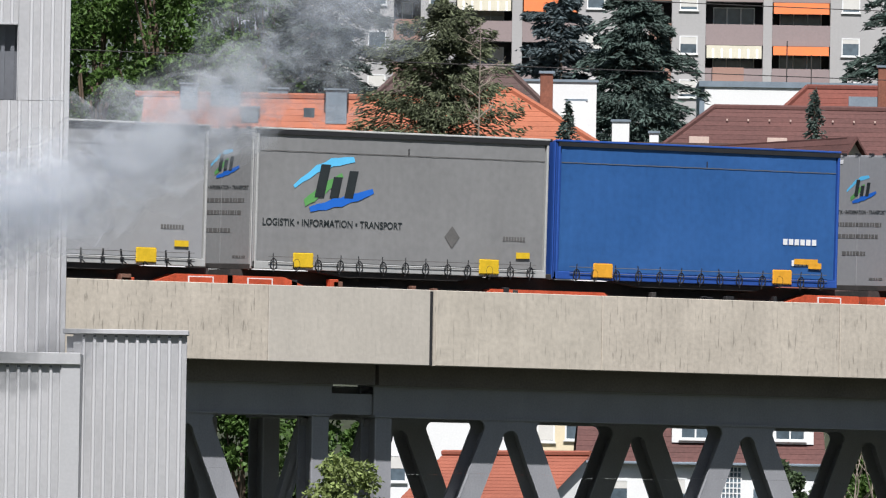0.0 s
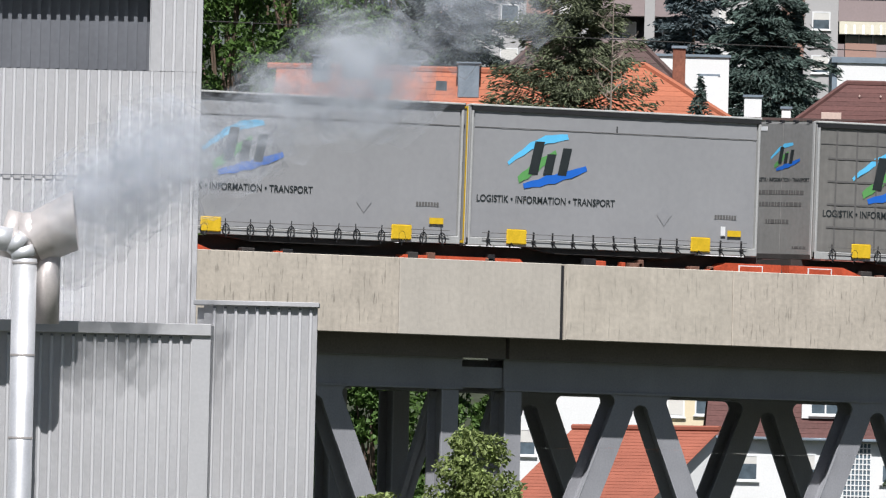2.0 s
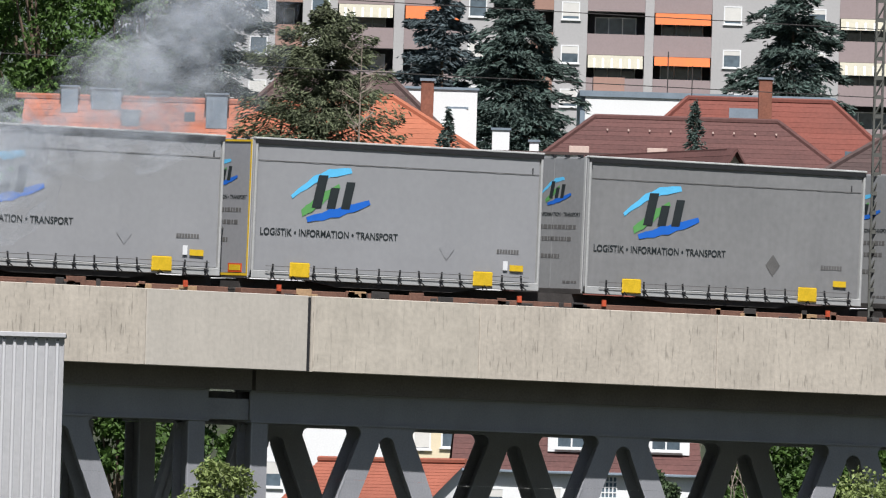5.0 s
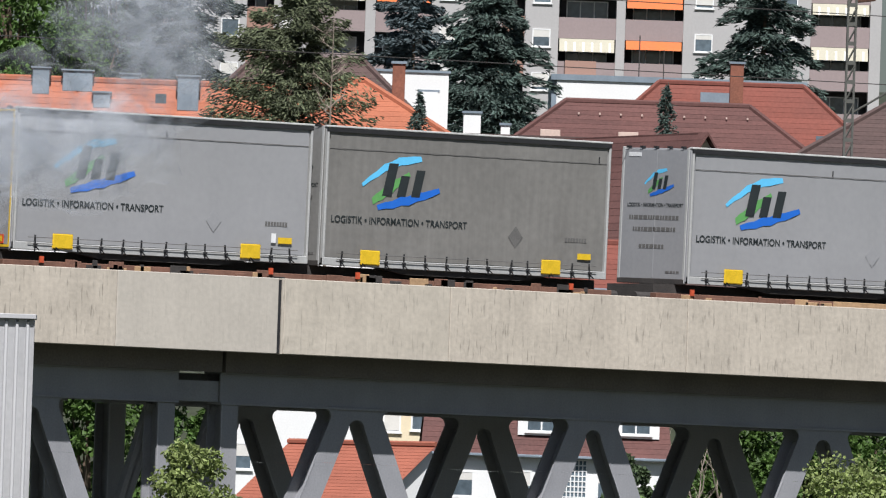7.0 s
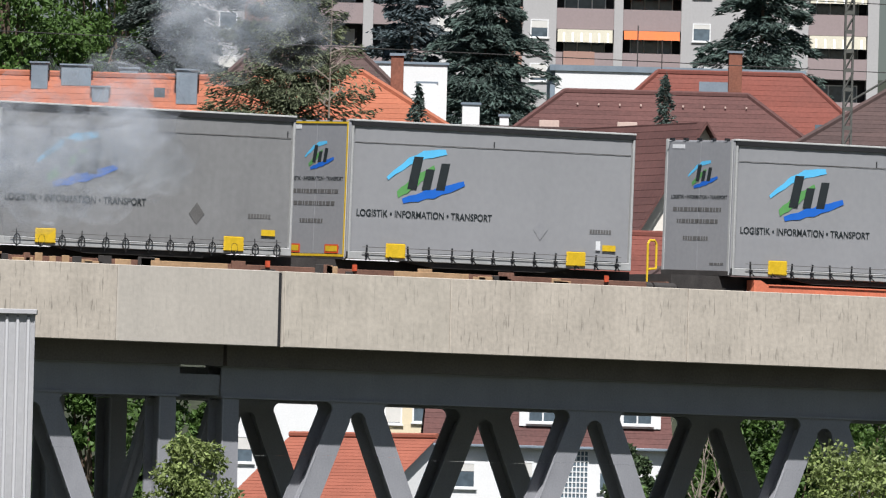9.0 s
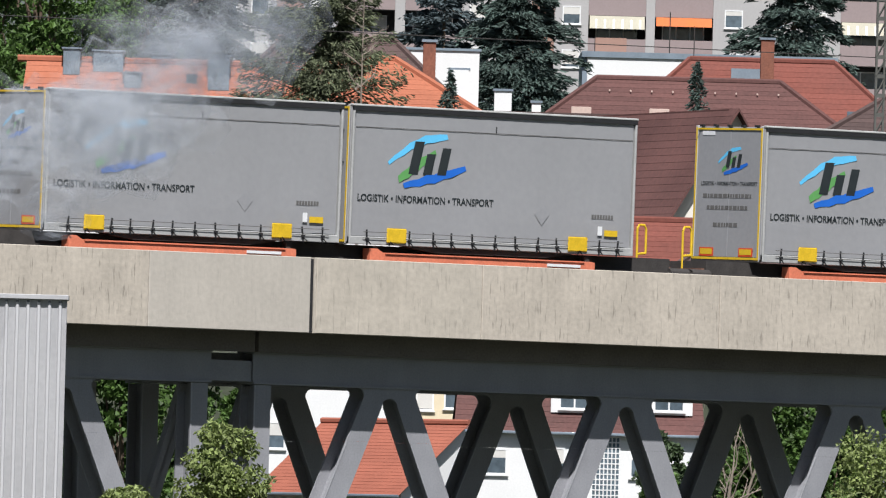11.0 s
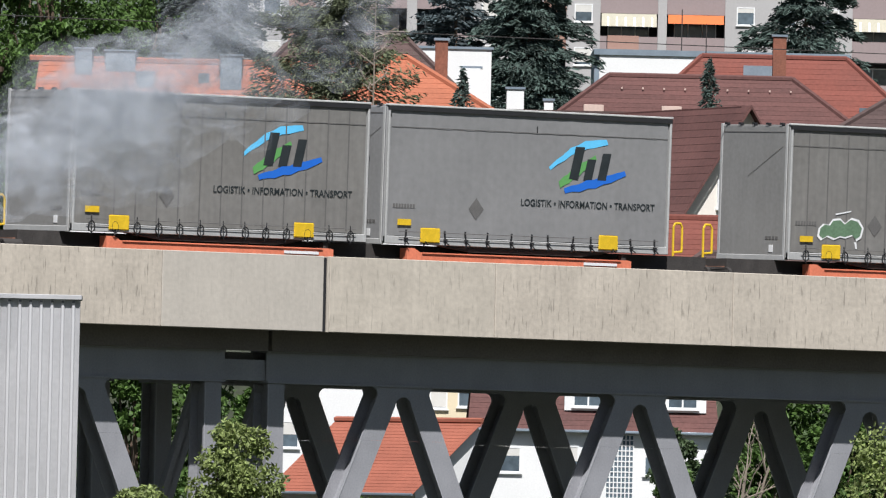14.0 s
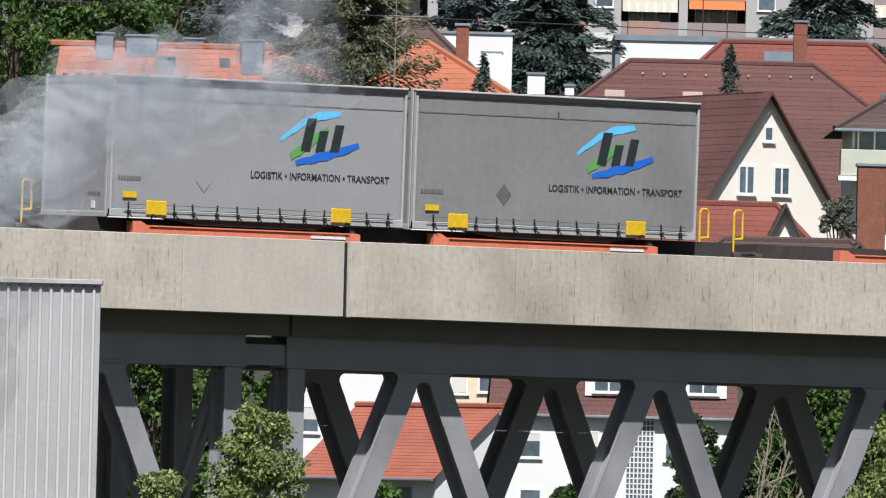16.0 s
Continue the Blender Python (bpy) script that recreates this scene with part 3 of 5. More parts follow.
def wagon(offset, length, style):
    """A flat container wagon; origin on the rails under its leading end, in line with the near sides of its load."""
    paint = {"red": RED_FRAME, "salmon": SALMON, "brown": BROWN_FRAME, "tan": BROWN_FRAME}[style]
    word = {"red": "red-painted container wagon with a sunken centre", "salmon": "faded orange container wagon with yellow handrails at its ends", "brown": "rust-brown container wagon with dark running gear", "tan": "brown container wagon with tan side panels"}[style]
    w = thing("container_wagon", Matrix.Identity(4), word, "freight wagon", "wagons of the train")
    zt = ZC0 - 0.88
    part("sole_bar", box(0.4, length - 0.4, 0.30, 0.42, zt - 0.62, zt - 0.22), DARK_STEEL, w)
    part("sole_bar", box(0.4, length - 0.4, 2.13, 2.25, zt - 0.62, zt - 0.22), DARK_STEEL, w)
    part("floor_plate", box(0.3, length - 0.3, 0.43, 2.12, zt - 0.5, zt + 0.05), DARK_STEEL, w)
    for x in (1.4, 3.2, length - 3.2, length - 1.4):
        o = share("wheelset", WHEELS, w, pose(x, WIDE / 2, 0))
    for x in (0.05, length - 0.05):
        for y in (0.4, 2.1):
            part("buffer", rod((x - 0.3, y, zt - 0.28), (x + 0.3, y, zt - 0.28), 0.13, sides=12), DARK_STEEL, w)
    rnd = random.Random(int(offset))
    half = length / 2
    if style == "salmon":
        for a in (1.65 + 0.65, half + 0.72):
            b = a + (5.9 if a < 5 else 6.05)
            part("side_beam", prism([(a, zt - 0.32), (b, zt - 0.32), (b, zt - 0.12), (b - 0.1, zt - 0.10), (a + 0.35, zt - 0.10), (a + 0.2, zt - 0.02), (a, zt - 0.02)], 0.02, 0.28), paint, w, "faded orange side beam")
            part("beam_lip", box(a + 0.4, b - 0.3, -0.01, 0.018, zt - 0.13, zt - 0.105), paint, w)
            part("stencil_bar", box(b - 1.3, b - 0.4, 0.0, 0.016, zt - 0.24, zt - 0.18), WHITE, w)
            for x in (a + 0.1, b - 0.25):
                part("spigot", box(x, x + 0.12, 0.05, 0.2, zt - 0.1, zt + 0.02), DARK_STEEL, w)
        for x in (0.30, length - 0.55):
            bm = tube([(x, 1.3, zt - 0.3), (x, 1.3, zt + 0.72), (x + 0.05, 1.3, zt + 0.80), (x + 0.19, 1.3, zt + 0.80), (x + 0.24, 1.3, zt + 0.72), (x + 0.24, 1.3, zt + 0.18), (x + 0.02, 1.3, zt + 0.16)], 0.026, 6)
            part("handrail", bm, YELLOW, w, "yellow tubular handrail")
        for x in (0.5, length - 0.5):
            part("headstock", box(x - 0.28, x + 0.28, 0.5, 2.1, zt - 0.45, zt - 0.12), BROWN_FRAME, w)
    elif style == "red":
        for a, s in ((-0.05, 1), (length + 0.05, -1)):
            part("end_frame", prism([(a, zt - 0.5), (a + s * 3.1, zt - 0.5), (a + s * 3.1, zt - 0.34), (a + s * 2.0, zt - 0.28), (a + s * 1.45, zt - 0.10), (a, zt - 0.10)], 0.02, 0.35), paint, w, "red painted end frame")
            part("stencil_panel", box(*sorted((a + s * 0.5, a + s * 1.15)), 0.0, 0.016, zt - 0.30, zt - 0.14), WHITE, w)
            part("stencil_field", box(*sorted((a + s * 0.53, a + s * 1.12)), -0.004, -0.001, zt - 0.28, zt - 0.16), RED_FRAME, w)
        part("centre_frame", prism([(half - 1.9, zt - 0.5), (half + 1.9, zt - 0.5), (half + 1.5, zt - 0.20), (half - 1.5, zt - 0.20)], 0.05, 0.35), paint, w)
        for k in range(14):
            x = rnd.uniform(1.5, length - 1.5)
            part("fitting", box(x, x + rnd.uniform(0.08, 0.35), 0.02, 0.2, zt - 0.33, zt - 0.33 + rnd.uniform(0.08, 0.22), bevel=0.01), rnd.choice([DARK_STEEL, BROWN_FRAME, BLACK, RED_FRAME]), w)
    else:
        part("side_beam", box(0.1, length - 0.1, 0.05, 0.28, zt - 0.5, zt - 0.16, bevel=0.01), paint, w)
        for k in range(40):
            x = rnd.uniform(0.4, length - 0.8)
            m = rnd.choice([DARK_STEEL, BROWN_FRAME, DARK_STEEL, TAN_FRAME] if style == "brown" else [TAN_FRAME, TAN_FRAME, BROWN_FRAME, DARK_STEEL])
            part("fitting", box(x, x + rnd.uniform(0.08, 0.5), 0.01, 0.045, zt - 0.34, zt - 0.3 + rnd.uniform(0.05, 0.22), bevel=0.008), m, w)
        if style == "tan":
            for x in (half - 4.2, half + 2.2):
                part("side_panel", box(x, x + 2.0, -0.02, 0.005, zt - 0.36, zt - 0.16, bevel=0.008), TAN_FRAME, w, "tan side panel")
        for x in (1.0, half - 1.2, half + 1.1, length - 1.3):
            part("red_lever", box(x, x + 0.1, -0.02, 0.02, zt - 0.2, zt - 0.06), RED_FRAME, w)
    LOAD.append((w, offset, None))
    return w


def build_train():
    grey = "{} curtain-sided swap body with a blue and green badge"
    lt, md, dt = (grey.format(k) for k in ("light grey", "weathered grey", "dirt-streaked grey"))
    container(-20.2, "light", 1, label=lt)
    container(-12.38, "light", 1, label=lt)
    container(-3.48, "mid", 1, label=md, rings=True)
    container(4.43, "blue", 1, label="bright blue curtain-sided swap body on a red container wagon", rings=True)
    container(13.6, "light", 1, label=lt, rings=True)
    container(21.52, "dirty", 1, label=dt, rings=True)
    container(30.5, "light", 1, label=lt, rings=True)
    container(38.36, "light", 1, label=lt, reflex=True)
    container(47.57, "dirty", 1, label="dirt-streaked grey swap body with a dark grid of battens showing", rings=True, marks="grid")
    container(55.52, "dirty", 1, label=dt, rings=True)
    container(64.62, "light", 1, label=lt, reflex=True)
    container(72.43, "light", 1, label=lt, reflex=True)
    container(81.4, "mid", 1, label=md, rings=True)
    container(89.62, "light", 1, label=lt, reflex=True)
    container(98.09, "light", 1, label=lt, reflex=True)
    container(107.0, "mid", 1, label=md)
    container(115.6, "mid", 1, label=md)
    container(123.65, "mid", 1, label=md, rings=True)
    container(131.97, "light", 1, label=lt, reflex=True)
    container(140.0, "dirty", 1, label=dt)
    container(149.9, "light", 1, label=lt)
    container(159.0, "light", 1, label=lt)
    container(169.6, "mid", 1, label=md, rings=True)
    container(178.75, "light", 1, label=lt, reflex=True)
    container(189.2, "light", 1, label=lt)
    container(197.1, "light", 1, label=lt)
    container(208.3, "light", 1, label=lt, reflex=True)
    container(216.2, "light", 1, label=lt, reflex=True)
    container(227.42, "light", 1, label=lt, reflex=True)
    container(235.33, "navy", 1, label="faded blue curtain-sided swap body on an orange container wagon")
    container(246.62, "mid", 2, "plain", label=md, rings=True)
    tagged_box = container(254.66, "mid", 2, "plain", label="weathered grey swap body with white and orange spray paint", rings=True)
    graffiti_letters(tagged_box)
    container(265.7, "dirty", 2, "plain", label="dirt-streaked grey swap body with dark upright ribs showing", rings=True, marks="ribs")
    container(273.84, "mid", 2, "plain", label=md)
    cloud = container(284.8, "dirty", 2, "plain", label="ribbed dirty grey swap body with a sprayed green cloud", rings=True, marks="ribs")
    graffiti_cloud(cloud)
    container(292.8, "mid", 2, "plain", label=md)
    container(303.8, "light", 2, "plain", label=lt)
    container(311.7, "mid", 2, "plain", label=md)
    for a in (-20.2, -3.48, 13.6, 30.5, 47.57, 64.62):
        wagon(a - 0.6, 16.75, "red")
    for a, n in ((81.55, 16.4), (98.09, 17.2), (115.6, 16.5), (131.97, 16.3)):
        wagon(a - 0.3, n, "brown")
    for a in (149.9, 169.5):
        wagon(a - 0.9, 18.4, "tan")
    for a in (189.2, 208.3, 227.56, 246.75, 265.97, 284.8, 303.8):
        wagon(a - 1.65, 18.85, "salmon")
    wagon(322.75 - 1.65, 18.85, "salmon")


def graffiti_letters(c):
    bits = [[(0.15, 0.62), (0.95, 0.62), (0.95, 0.66), (0.15, 0.66)], [(0.08, 0.64), (0.30, 0.72), (0.30, 0.56)],
            [(0.9, 0.5), (1.0, 0.5), (1.0, 1.15), (0.9, 1.15)], [(1.0, 1.05), (1.4, 1.05), (1.4, 1.15), (1.0, 1.15)], [(1.3, 0.78), (1.4, 0.78), (1.4, 1.05), (1.3, 1.05)], [(1.0, 0.72), (1.4, 0.72), (1.4, 0.8), (1.0, 0.8)],
            [(1.5, 0.5), (1.62, 0.5), (1.62, 1.12), (1.5, 1.12)], [(1.62, 0.5), (1.95, 0.9), (1.9, 0.98), (1.6, 0.6)],
            [(2.02, 0.5), (2.42, 0.5), (2.42, 0.62), (2.02, 0.62)], [(2.02, 0.62), (2.15, 0.62), (2.15, 0.95), (2.02, 0.95)], [(2.30, 0.62), (2.42, 0.62), (2.42, 0.95), (2.30, 0.95)], [(2.02, 1.02), (2.15, 1.02), (2.15, 1.15), (2.02, 1.15)], [(2.30, 1.02), (2.42, 1.02), (2.42, 1.15), (2.30, 1.15)],
            [(2.45, 0.62), (2.62, 0.72), (2.85, 0.42), (2.80, 0.40), (2.6, 0.62), (2.46, 0.55)],
            [(6.35, 0.42), (6.45, 0.40), (6.6, 0.72), (6.8, 0.68), (7.15, 0.88), (7.1, 0.93), (6.8, 0.74), (6.55, 0.80)], [(7.05, 0.8), (7.3, 0.95), (7.0, 1.0)]]
    for p in bits:
        part("sprayed_stroke", flat(p, 0.001), WHITE, c, "white sprayed stroke")
    rnd = random.Random(4)
    for x0 in (2.85, 3.65, 4.35, 5.05):
        part("sprayed_block", flat([(x0, 0.18), (x0 + 0.3, 0.22), (x0 + 0.32, 0.5), (x0 + 0.45, 0.5), (x0 + 0.45, 0.2), (x0 + 0.72, 0.2), (x0 + 0.7, 0.75), (x0 + 0.78, 0.8), (x0 + 0.76, 1.08), (x0 + 0.02, 1.05)], 0.001), rnd.choice([SPRAY_RED, SPRAY_BROWN]), c, "red-brown sprayed block")
    for x0 in (2.85, 5.05):
        part("sprayed_block", flat([(x0 + 0.03, 0.72), (x0 + 0.6, 0.7), (x0 + 0.66, 1.0), (x0 + 0.05, 0.98)], -0.001), SPRAY_ORANGE, c, "orange sprayed block")


def graffiti_cloud(c):
    ring = [(0.85, 0.62), (0.88, 0.78), (1.0, 0.88), (1.15, 0.86), (1.25, 0.98), (1.45, 1.0), (1.58, 0.9), (1.75, 1.02), (1.95, 0.98), (2.08, 0.82), (2.02, 0.62), (1.9, 0.55), (1.8, 0.66), (1.6, 0.60), (1.45, 0.62), (1.3, 0.56), (1.1, 0.62), (0.95, 0.54)]
    mid = (1.48, 0.78)
    big = [(mid[0] + (x - mid[0]) * 1.06, mid[1] + (z - mid[1]) * 1.12) for x, z in ring]
    part("sprayed_outline", flat(big, 0.001), WHITE, c, "white sprayed outline")
    part("sprayed_cloud", flat([(mid[0] + (x - mid[0]) * 0.97, mid[1] + (z - mid[1]) * 0.92) for x, z in ring], -0.001), SPRAY_GREEN, c, "grey-green sprayed fill")
    part("sprayed_outline", flat([(1.3, 1.12), (1.75, 1.2), (1.74, 1.17), (1.32, 1.09)], 0.001), WHITE, c)
    part("sprayed_outline", flat([(1.86, 0.5), (1.9, 0.36), (1.94, 0.36), (1.92, 0.52)], 0.001), WHITE, c)


SPRAY_RED = material("red_spray", (0.22, 0.045, 0.03), 0.7, spread=0.25, scale=3, fine=20, bump=0)
SPRAY_BROWN = material("brown_spray", (0.12, 0.05, 0.04), 0.7, spread=0.25, scale=3, fine=20, bump=0)
SPRAY_ORANGE = material("orange_spray", (0.45, 0.10, 0.04), 0.7, spread=0.25, scale=3, fine=20, bump=0)
SPRAY_GREEN = material("green_spray", (0.12, 0.20, 0.12), 0.7, spread=0.25, scale=3, fine=20, bump=0)
build_train()


# ---- works building in front of the bridge ----
RIBS = []


def corrugated(x0, x1, z0, z1, y, pitch, depth, ribbed=True):
    """Flat sheet seen from -y; its folded ribs are noted and built as pieces of their own."""
    bm = box(x0, x1, y - 0.004, y + 0.02, z0, z1)
    n = int((x1 - x0) / pitch)
    for i in range(n):
        x = x1 - (i + 0.62) * pitch
        if ribbed:
            RIBS.append((x, y - 0.005, z0, z1, depth))
    return bm


def build_ribs(parent):
    """One narrow trapezoid rib for each fold of the sheeting."""
    me = bpy.data.meshes.new("sheet_rib")
    a, b = 0.034, 0.016
    prof = [(-a, 0), (-b, -1), (b, -1), (a, 0)]
    verts = [(x, y, z) for z in (0, 1) for x, y in prof]
    me.from_pydata(verts, [], [(0, 1, 5, 4), (1, 2, 6, 5), (2, 3, 7, 6), (0, 3, 2, 1), (4, 5, 6, 7)])
    me.materials.append(SHEET_RIB)
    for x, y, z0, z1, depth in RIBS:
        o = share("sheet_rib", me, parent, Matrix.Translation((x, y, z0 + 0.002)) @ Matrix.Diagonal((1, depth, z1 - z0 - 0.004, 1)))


def build_works():
    w = thing("factory_building", TOWN, "silver corrugated-steel factory building with a stepped annexe", "building")
    d = 182
    # tower
    part("tower_wall", corrugated(-14, -5.70, -9, 2.78, d, 0.164, 0.03), SHEET, w, "silver trapezoid sheeting")
    part("tower_wall", corrugated(-6.49, -5.70, 2.785, 9, d, 0.164, 0.03), SHEET, w)
    part("tower_wall", corrugated(-14, -6.495, 3.97, 9, d, 0.164, 0.03), SHEET, w)
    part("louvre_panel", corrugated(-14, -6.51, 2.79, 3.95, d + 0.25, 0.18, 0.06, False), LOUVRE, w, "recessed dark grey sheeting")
    part("recess_cheek", box(-6.508, -6.494, d, d + 0.25, 2.79, 3.96), SHEET_TRIM, w)
    part("recess_head", box(-14, -6.50, d - 0.04, d + 0.25, 3.955, 3.985), SHEET_TRIM, w)
    part("tower_core", box(-14, -6.1, d + 0.3, d + 9, -9, 9), SHEET_TRIM, w)
    part("corner_trim", box(-5.76, -5.69, d - 0.055, d + 0.1, -9, 9), SHEET_TRIM, w)
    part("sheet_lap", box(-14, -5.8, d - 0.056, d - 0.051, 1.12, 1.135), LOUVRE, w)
    # upper annexe
    d2 = 180
    part("annexe_wall", corrugated(-5.50, -3.76, -9, -0.86, d2, 0.164, 0.03), SHEET, w, "silver trapezoid sheeting")
    part("annexe_side", box(-3.775, -3.76, d2 - 0.02, d2 + 0.2, -9, -0.87), SHEET, w)
    part("annexe_core", box(-5.6, -3.86, d2 + 0.06, d2 + 1.9, -9, -0.9), SHEET_TRIM, w)
    part("roof_edge", box(-5.66, -3.735, d2 - 0.10, d2 + 0.5, -0.86, -0.785, bevel=0.008), SHEET_TRIM, w, "pale folded roof edge")
    # lower annexe
    d3 = 178.6
    part("annexe_wall", corrugated(-14, -5.36, -9, -1.36, d3, 0.164, 0.03), SHEET, w)
    part("annexe_corner", box(-5.63, -5.345, d3 - 0.055, d3 + 1.4, -9, -1.36), SHEET_TRIM, w)
    part("annexe_core", box(-14, -5.64, d3 + 0.06, d3 + 3, -9, -1.4), SHEET_TRIM, w)
    part("roof_edge", box(-14, -5.34, d3 - 0.10, d3 + 3, -1.36, -1.18, bevel=0.008), SHEET_TRIM, w, "pale folded roof edge")
    # Dark squares imitate the shade in open rib ends under the roof edge.
    for i in range(19):
        x = -5.36 - 0.62 * 0.164 - (i + 1) * 0.164
        if x < -5.4:
            part("cavity_shade", box(x - 0.022, x + 0.022, d3 - 0.042, d3 - 0.034, -1.41, -1.375), LOUVRE, w)
    for i in range(10):
        part("cavity_shade", box(-3.882 - i * 0.164, -3.838 - i * 0.164, d2 - 0.042, d2 - 0.034, -0.905, -0.875), LOUVRE, w)
    for i in range(26):
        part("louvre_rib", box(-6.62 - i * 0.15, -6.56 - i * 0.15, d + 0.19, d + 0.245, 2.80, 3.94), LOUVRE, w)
    build_ribs(w)
    # ducts
    e = thing("exhaust_duct", TOWN, "stainless steel exhaust duct with an angled open mouth", "duct")
    y = 177.6
    bm = bmesh.new()
    ring = 20
    mouth = tube([(-8.5, y, 0.12), (-8.25, y, 0.06), (-7.92, y, 0.08)], 0.36, ring)
    part("elbow", mouth, STAINLESS, e, smooth=True)
    axis = [Vector((-8.05, y, 0.0)), Vector((-7.40, y, 0.33))]
    bm = bmesh.new()
    u = (axis[1] - axis[0]).normalized()
    v = Vector((0, 1, 0)); n = u.cross(v)
    loops = []
    for k, r in ((0.0, 0.37), (0.35, 0.41), (1.0, 0.43)):
        c = axis[0].lerp(axis[1], k)
        loops.append([bm.verts.new(c + v * (r * math.cos(i * 2 * math.pi / ring)) + n * (r * math.sin(i * 2 * math.pi / ring)) + (u * (0.16 * math.sin(i * 2 * math.pi / ring)) if k == 1 else Vector())) for i in range(ring)])
    for a, b in zip(loops, loops[1:]):
        for i in range(ring):
            bm.faces.new((a[i], a[(i + 1) % ring], b[(i + 1) % ring], b[i]))
    o = part("mouth", bm, STAINLESS, e, "flared open mouth", smooth=True)
    part("drain_leg", tube([(-7.80, y, 0.02), (-7.80, y, -1.25)], 0.185, ring), STAINLESS, e, smooth=True)
    part("riser", tube([(-8.14, y - 0.35, -9), (-8.14, y - 0.35, -0.28), (-8.2, y - 0.35, -0.12), (-8.34, y - 0.35, 0.0), (-8.7, y - 0.35, 0.04)], 0.185, ring), GALV, e, "galvanised riser pipe", smooth=True)
    for z in (-0.36, -1.75, -3.0, -4.2):
        part("clamp_band", rod((-8.14, y - 0.35, z), (-8.14, y - 0.35, z + 0.03), 0.192, sides=ring), STAINLESS, e)


build_works()




# ---- plants ----
def cards(name, centres, dirs, long, wide, mat, parent, rnd, fold=0.25):
    """Many small leaf or spray blades, each a folded pair of faces, as one crown."""
    n = len(centres)
    u = dirs / (np.linalg.norm(dirs, axis=1, keepdims=True) + 1e-9)
    k = rnd.normal(size=(n, 3))
    v = np.cross(u, k)
    v /= np.linalg.norm(v, axis=1, keepdims=True) + 1e-9
    w = np.cross(u, v)
    L = (long * rnd.uniform(0.6, 1.3, n))[:, None]
    W = (wide * rnd.uniform(0.6, 1.3, n))[:, None]
    p = np.stack([centres - u * L / 2, centres + v * W / 2 + w * W * fold, centres + u * L / 2, centres - v * W / 2 + w * W * fold], 1).reshape(-1, 3)
    i = np.arange(n) * 4
    faces = np.concatenate([np.stack([i, i + 1, i + 2], 1), np.stack([i, i + 2, i + 3], 1)])
    me = bpy.data.meshes.new(name)
    me.from_pydata(p.tolist(), [], faces.tolist())
    me.materials.append(mat)
    ob = new(name, me)
    ob.parent = parent
    return ob


def conifer(x, d, z0, top, half, mat, seed, label, start=0.3, tiers=26, droop=0.35, sparse=0.0, count=9000, blade=(0.55, 0.16), power=0.8):
    rnd = np.random.default_rng(seed)
    t = thing("conifer", town(x, d, z0), label, "tree", "conifers behind the bridge")
    h = top - z0
    bm = rod((0, 0, -0.5), (0.05, 0, h * 0.97), 0.26, 0.03, 8)
    part("trunk", bm, WOOD, t)
    cs, ds = [], []
    limbs = bmesh.new()
    nl = tiers * 6
    per = max(8, count // nl)
    for i in range(nl):
        f = start + (1 - start) * (i + rnd.random()) / nl
        z = h * (0.02 + 0.975 * f)
        reach = half * (1 - f) ** power * rnd.uniform(0.42, 1.18) + 0.12
        if rnd.random() < sparse:
            reach *= 0.45
        a = rnd.uniform(0, 2 * math.pi)
        out = np.array([math.cos(a), math.sin(a), 0])
        tipz = z - droop * reach + 0.12 * reach * rnd.normal()
        if i % 3 == 0 and reach > 0.8:
            rod((0, 0, z), tuple(out * reach * 0.8 + np.array([0, 0, tipz])), 0.04, 0.012, 4, limbs)
        k = rnd.random(per) ** 0.6
        c = out[None, :] * (k * reach)[:, None]
        c[:, 2] = z + (tipz - z) * k + rnd.normal(size=per) * 0.07
        side = np.array([-out[1], out[0], 0])
        c += side[None, :] * (rnd.normal(size=per) * 0.17 * reach * (1.15 - 0.6 * k))[:, None]
        c[:, 2] -= np.abs(rnd.normal(size=per)) * 0.16
        dd = out[None, :] * 1.0 + side[None, :] * rnd.normal(size=per)[:, None] * 0.7
        dd[:, 2] = -0.35 + rnd.normal(size=per) * 0.4
        cs.append(c); ds.append(dd)
    part("branchwork", limbs, WOOD, t)
    cards("crown", np.concatenate(cs), np.concatenate(ds), blade[0], blade[1], mat, t, rnd)
    return t


